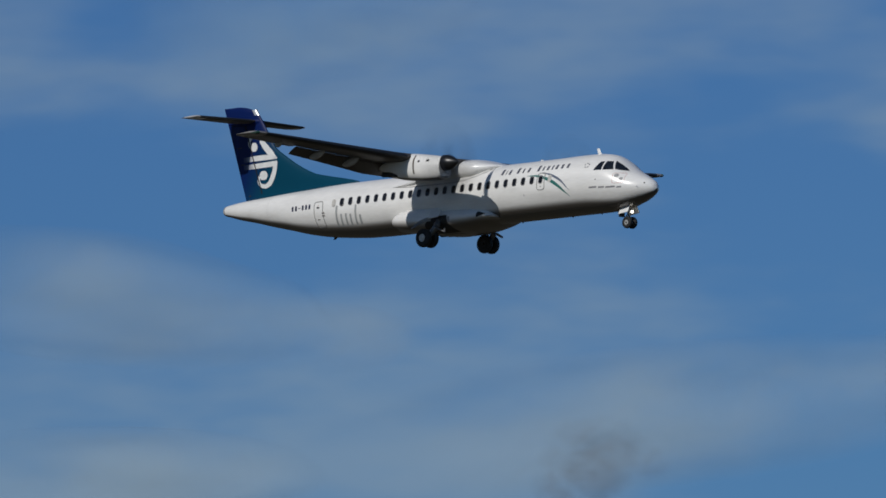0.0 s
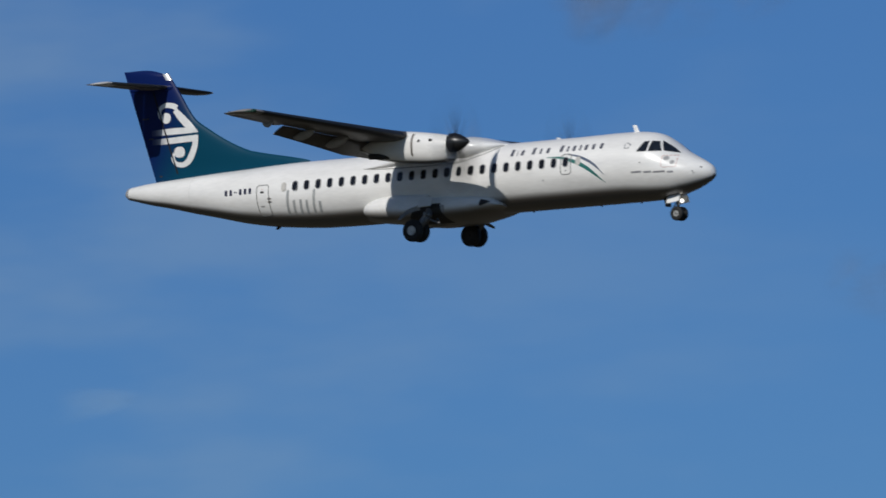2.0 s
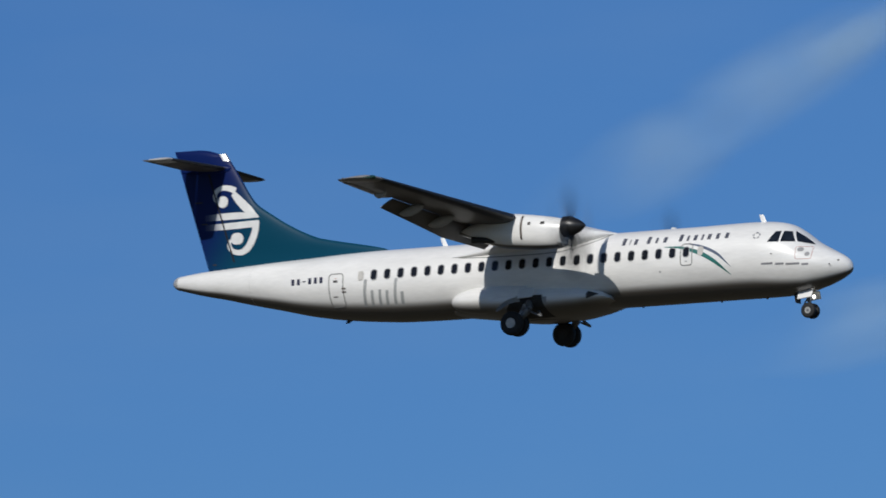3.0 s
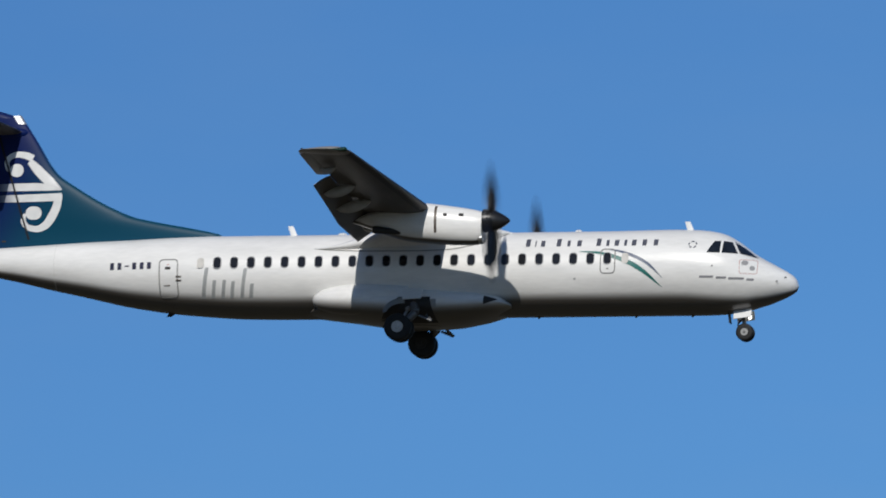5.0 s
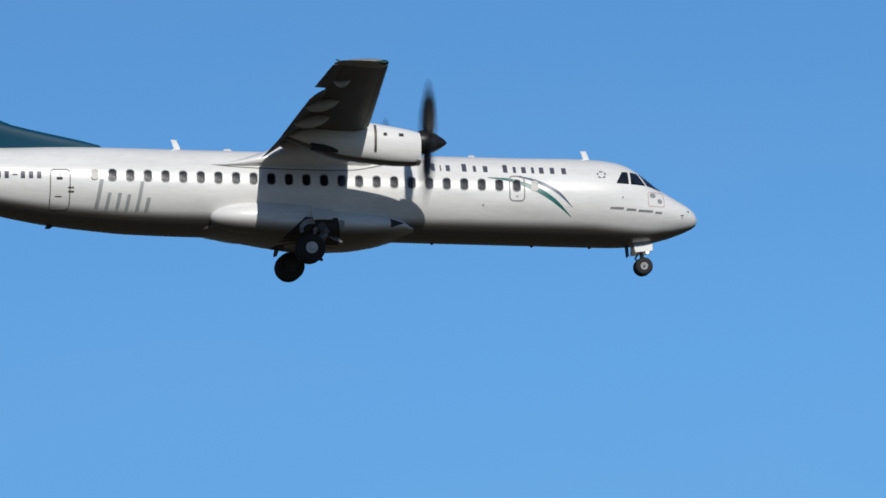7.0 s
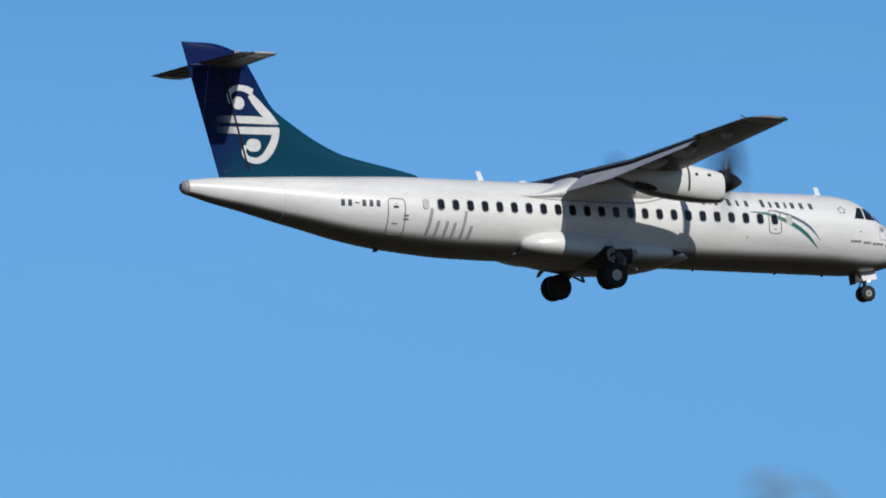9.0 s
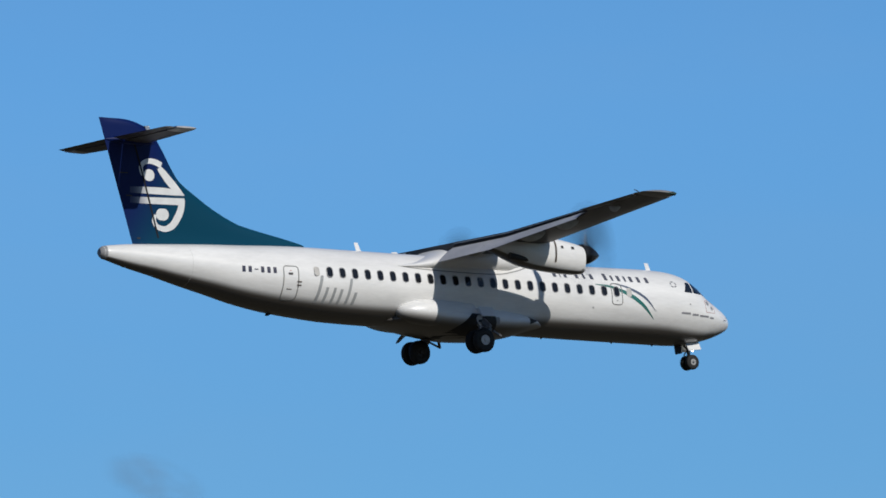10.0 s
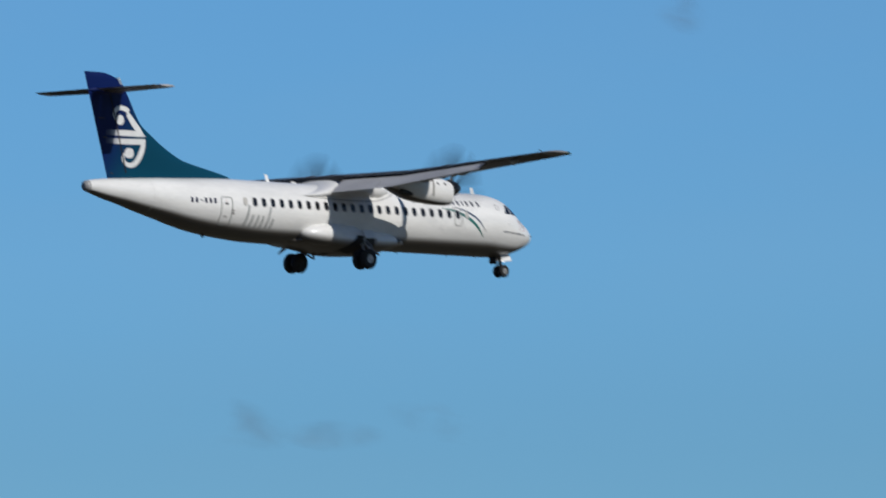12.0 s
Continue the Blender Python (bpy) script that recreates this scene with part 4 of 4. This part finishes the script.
def main_gear(side):
    g = part("main_gear", mesh_from("main_gear", *join(tube((-12.35, side * 1.70, -1.85), (-12.35, side * 2.40, -1.85), 0.07), tube((-12.35, side * 2.05, -1.85), (-11.85, side * 1.95, -1.35), 0.11, 0.13)), STEEL), airliner, "main landing gear leg with twin wheels")
    part("drag_strut", mesh_from("drag_strut", *tube((-11.85, side * 1.95, -1.35), (-12.05, side * 1.45, -0.85), 0.13, 0.15), STEEL), g)
    part("shock_absorber", mesh_from("shock_absorber", *join(tube((-12.30, side * 2.05, -1.70), (-12.15, side * 1.75, -1.25), 0.05), tube((-12.15, side * 1.75, -1.25), (-12.05, side * 1.55, -0.95), 0.08)), ALUMINIUM), g)
    part("leg_door", mesh_from("leg_door", *slab([(-12.28, side * 1.84, -0.58), (-11.64, side * 1.84, -0.58), (-11.66, side * 2.06, -0.92), (-12.26, side * 2.07, -0.95)], 0.035), NACELLE), g, "white leg door")
    arm = []
    for f in np.linspace(0, 1, 12):
        q = radians(100 * f)
        c = Vector((-12.20 - 0.50 * math.sin(q), side * (1.98 + 0.74 * f ** 1.4), -0.97 - 0.40 * (1 - math.cos(q))))
        w = Vector((math.sin(q) * -0.5, side * 0.10, math.cos(q))).normalized() * (0.09 - 0.03 * f)
        th = Vector((0, side * 0.022, 0))
        arm.append([c + w - th, c + w + th, c - w + th, c - w - th])
    part("door_arm", mesh_from("door_arm", *loft(arm), TIP), g, "grey curved fender of the leg door")
    for o in (-0.24, 0.24):
        wheel(-12.35, side * 2.05 + o, -1.85, 0.435, 0.26, g, o * side > 0)
    # lower door edge hanging behind the wheels
    part("link_arm", mesh_from("link_arm", *join(tube((-11.55, side * 1.75, -1.42), (-11.35, side * 1.95, -1.62), 0.05), tube((-11.35, side * 1.95, -1.62), (-11.75, side * 1.98, -1.45), 0.04)), STEEL), g)


for side in (-1, 1):
    main_gear(side)

nose_gear = part("nose_gear", mesh_from("nose_gear", *join(tube((-1.70, 0, -1.85), (-1.74, 0, -1.05), 0.055, 0.08), tube((-1.68, -0.28, -1.85), (-1.68, 0.28, -1.85), 0.045), tube((-1.74, 0, -1.40), (-2.05, 0, -1.12), 0.035)), STEEL), airliner, "nose landing gear leg with twin wheels")
for o in (-0.17, 0.17):
    wheel(-1.68, o, -1.85, 0.275, 0.17, nose_gear, True, NOSE_HUB)
for side in (-1, 1):
    part("leg_door", mesh_from("leg_door", *slab([(-2.02, side * 0.26, -1.20), (-1.44, side * 0.26, -1.13), (-1.44, side * 0.40, -1.40), (-2.00, side * 0.42, -1.47)], 0.03), NACELLE), nose_gear, "white nose-gear door")
part("leg_door", mesh_from("leg_door", *slab([(-2.20, -0.22, -1.22), (-2.20, 0.22, -1.22), (-2.16, 0.20, -1.56), (-2.16, -0.20, -1.56)], 0.03), DARK), nose_gear, "dark rear nose-gear door")
part("torque_link", mesh_from("torque_link", *join(tube((-1.80, 0, -1.42), (-1.93, 0, -1.60), 0.025), tube((-1.93, 0, -1.60), (-1.76, 0, -1.76), 0.025)), STEEL), nose_gear)
part("landing_lamp", mesh_from("landing_lamp", *tube((-1.58, 0, -1.36), (-1.50, 0, -1.37), 0.07, 0.075, 20), LAMP), nose_gear, "lit landing lamp")


# ---- ground out of view, added for the light it bounces upwards ----
def make_ground():
    n, r = 64, 9000.0
    verts = [Vector((0, 0, 0))]
    faces = []
    radii = (40, 200, 900, 3000, r)
    for q in radii:
        verts += [Vector((q * math.cos(a), q * math.sin(a), 0)) for a in np.linspace(0, 2 * math.pi, n, endpoint=False)]
    for j in range(n):
        faces.append((0, 1 + j, 1 + (j + 1) % n))
        for q in range(len(radii) - 1):
            a, b = 1 + q * n, 1 + (q + 1) * n
            faces.append((a + j, b + j, b + (j + 1) % n, a + (j + 1) % n))
    g = new("ground", mesh_from("ground", verts, faces, material("unseen_brown_ground", (0.050, 0.038, 0.019), 0.9, vary=0.25, scale=0.08, second=(0.038, 0.034, 0.017))))
    tagged(g, "unseen flat brown ground added under the approach for bounce light", "ground", kind="structure")


make_ground()


# ---- clouds, 3 km off: torn shreds with soft edges ----
def cloud_material(name, colour, density, scale, low, high, detail):
    m = bpy.data.materials.new(name)
    m.use_nodes = True
    n, l = m.node_tree.nodes, m.node_tree.links
    b = n["Principled BSDF"]
    b.inputs["Base Color"].default_value = (*colour, 1)
    b.inputs["Roughness"].default_value = 1.0
    b.inputs["Specular IOR Level"].default_value = 0.0
    co = n.new("ShaderNodeTexCoord")
    info = n.new("ShaderNodeObjectInfo")
    w = n.new("ShaderNodeMath")
    w.operation = "MULTIPLY"
    w.inputs[1].default_value = 60
    l.new(info.outputs["Random"], w.inputs[0])
    noise_n = n.new("ShaderNodeTexNoise")
    noise_n.noise_dimensions = "4D"
    for key, v in (("Scale", scale), ("Detail", detail), ("Roughness", 0.58), ("Distortion", 1.0)):
        noise_n.inputs[key].default_value = v
    l.new(co.outputs["Object"], noise_n.inputs["Vector"])
    l.new(w.outputs[0], noise_n.inputs["W"])
    c2 = n.new("ShaderNodeVectorMath")
    c2.operation = "MULTIPLY_ADD"
    c2.inputs[1].default_value, c2.inputs[2].default_value = (2, 0, 2), (-1, 0, -1)
    l.new(co.outputs["Generated"], c2.inputs[0])
    r2 = n.new("ShaderNodeVectorMath")
    r2.operation = "DOT_PRODUCT"
    l.new(c2.outputs[0], r2.inputs[0])
    l.new(c2.outputs[0], r2.inputs[1])
    core = n.new("ShaderNodeMath")
    core.operation = "MULTIPLY_ADD"
    core.inputs[1].default_value, core.inputs[2].default_value = -1.0, 1.0
    l.new(r2.outputs["Value"], core.inputs[0])
    body = n.new("ShaderNodeMapRange")
    body.inputs["From Min"].default_value, body.inputs["From Max"].default_value = low, high
    l.new(noise_n.outputs["Fac"], body.inputs["Value"])
    mul = n.new("ShaderNodeMath")
    mul.operation = "MULTIPLY"
    l.new(core.outputs[0], mul.inputs[0])
    l.new(body.outputs[0], mul.inputs[1])
    a = n.new("ShaderNodeMath")
    a.operation = "MULTIPLY"
    a.use_clamp = True
    a.inputs[1].default_value = density
    l.new(mul.outputs[0], a.inputs[0])
    l.new(a.outputs[0], b.inputs["Alpha"])
    return m


PALE = cloud_material("thin_pale_cloud", (0.40, 0.52, 0.58), 0.24, 0.014, 0.34, 0.80, 5.0)
VEIL = cloud_material("broad_pale_cloud", (0.40, 0.52, 0.58), 0.30, 0.009, 0.30, 0.78, 4.0)
THICK = cloud_material("thick_pale_cloud", (0.40, 0.50, 0.56), 0.50, 0.009, 0.30, 0.78, 4.0)
# low base colours carry the shade that lies on these shreds
GREY = cloud_material("shade_grey_cloud_shred", (0.17, 0.18, 0.20), 0.68, 0.06, 0.43, 0.80, 6.0)
FAINT = cloud_material("faint_shade_grey_shred", (0.17, 0.18, 0.20), 0.36, 0.07, 0.45, 0.82, 6.0)
# heading and height in degrees, half width and half height in metres, tilt, material
CLOUDS = [
    (134.24, 4.57, 57, 15, -8, THICK),
    (133.10, 4.35, 18, 8, 0, THICK),
    (131.66, 3.95, 82, 16, 5, THICK),
    (134.26, 3.74, 52, 12, 0, THICK),
    (133.75, 5.67, 68, 16, 8, VEIL),
    (129.58, 4.86, 20, 24, -20, VEIL),
    (129.75, 4.22, 50, 17, 8, THICK),
    (126.97, 4.43, 35, 12, 30, PALE),
    (126.75, 4.40, 42, 17, 20, VEIL),
    (127.68, 6.48, 16, 11, 20, VEIL),
    (125.91, 4.76, 16, 4, 10, VEIL),
    (115.93, 7.25, 58, 10, 29, PALE),
    (116.30, 7.02, 23, 11, 25, PALE),
    (115.43, 7.50, 27, 5, 30, PALE),
    (115.28, 6.26, 45, 10, 12, PALE),
    (125.02, 4.94, 19, 4, 8, PALE),
    (131.94, 3.70, 12, 11, 40, GREY),
    (131.90, 3.75, 8, 7, 20, GREY),
    (131.66, 3.78, 5, 5, 0, GREY),
    (125.58, 5.13, 10, 5, 10, FAINT),
    (126.14, 5.06, 20, 6, -5, FAINT),
    (122.39, 6.84, 15, 12, 30, GREY),
    (121.24, 5.42, 11, 7, -30, FAINT),
    (85.57, 6.41, 20, 8, -20, GREY),
    (70.12, 6.14, 26, 14, 20, GREY),
    (69.12, 6.40, 26, 11, 0, GREY),
    (68.96, 6.59, 7, 11, -20, GREY),
    (69.54, 6.56, 5, 8, -35, GREY),
    (60.29, 7.08, 20, 7, 0, GREY),
    (59.99, 7.06, 15, 7, 5, GREY),
    (61.06, 7.11, 16, 6, 0, FAINT),
    (62.05, 5.52, 11, 5, -15, GREY),
    (59.94, 7.26, 7, 10, -20, FAINT),
    (56.91, 5.20, 10, 5, -20, GREY),
    (46.00, 4.10, 9, 4, -15, GREY),
    (46.40, 4.05, 6, 3, 0, FAINT),
    (60.18, 5.74, 10, 4, 0, FAINT),
    (59.86, 5.71, 10, 4, 0, FAINT),
    (59.28, 5.68, 11, 7, -20, FAINT),
    (44.53, 3.52, 12, 5, -15, FAINT),
    (43.54, 3.50, 12, 4, -12, FAINT),
    (44.06, 3.45, 10, 3, 0, FAINT),
    (42.42, 5.36, 5, 4, -30, FAINT),
    (121.85, 6.95, 30, 14, 20, FAINT),
]


def build_cloud(yaw, pitch, w, h, tilt, mat):
    bm = bmesh.new()
    bmesh.ops.create_icosphere(bm, subdivisions=4, radius=1.0)
    for v in bm.verts:
        k = 1 + 0.12 * noise.noise(v.co * 2.1 + Vector((yaw, pitch, w)))
        v.co = 1.25 * Vector((v.co.x * w * k, v.co.y * h * 0.5 * k, v.co.z * h * k))
    me = bpy.data.meshes.new("cloud")
    bm.to_mesh(me)
    bm.free()
    me.shade_smooth()
    me.materials.append(mat)
    ob = new("cloud", me)
    y, p = radians(yaw), radians(pitch)
    way = Vector((math.cos(p) * math.cos(y), math.cos(p) * math.sin(y), math.sin(p)))
    ob.matrix_basis = Matrix.Translation(EYE + way * (3000 if mat in (GREY, FAINT) else 3400)) @ Matrix.Rotation(y - math.pi / 2, 4, "Z") @ Matrix.Rotation(radians(-tilt), 4, "Y")
    if mat in (GREY, FAINT):
        tagged(ob, "small torn cloud shred in blue sky, coloured dark grey for its shade", "cloud", "cloud shreds")
    else:
        tagged(ob, "thin pale veil of cloud against blue sky", "cloud", "thin cloud veils")


for row in CLOUDS:
    build_cloud(*row)


# ---- what moves ----
def motions():
    walk(airliner, [(t, Matrix.Translation(EYE + Vector((x, y, z))) @ pose(0, 0, 0, bank, down, turn)) for t, x, y, z, bank, down, turn in FLIGHT])
    hub, more = 89.0, 89.0   # degrees a frame: the hub, and the blades on top of it
    frames = int(SECONDS * FPS)
    spin = lambda a: Matrix.Rotation(radians(a % 360), 4, "X")
    for prop, blades, cy in PROP:
        walk(prop, [(i / FPS, pose(-9.07, cy, 1.22) @ spin(i * hub)) for i in range(frames + 1)])
        for k, blade in enumerate(blades):
            walk(blade, [(i / FPS, spin(60 * k + 4 + i * more)) for i in range(frames + 1)])


motions()
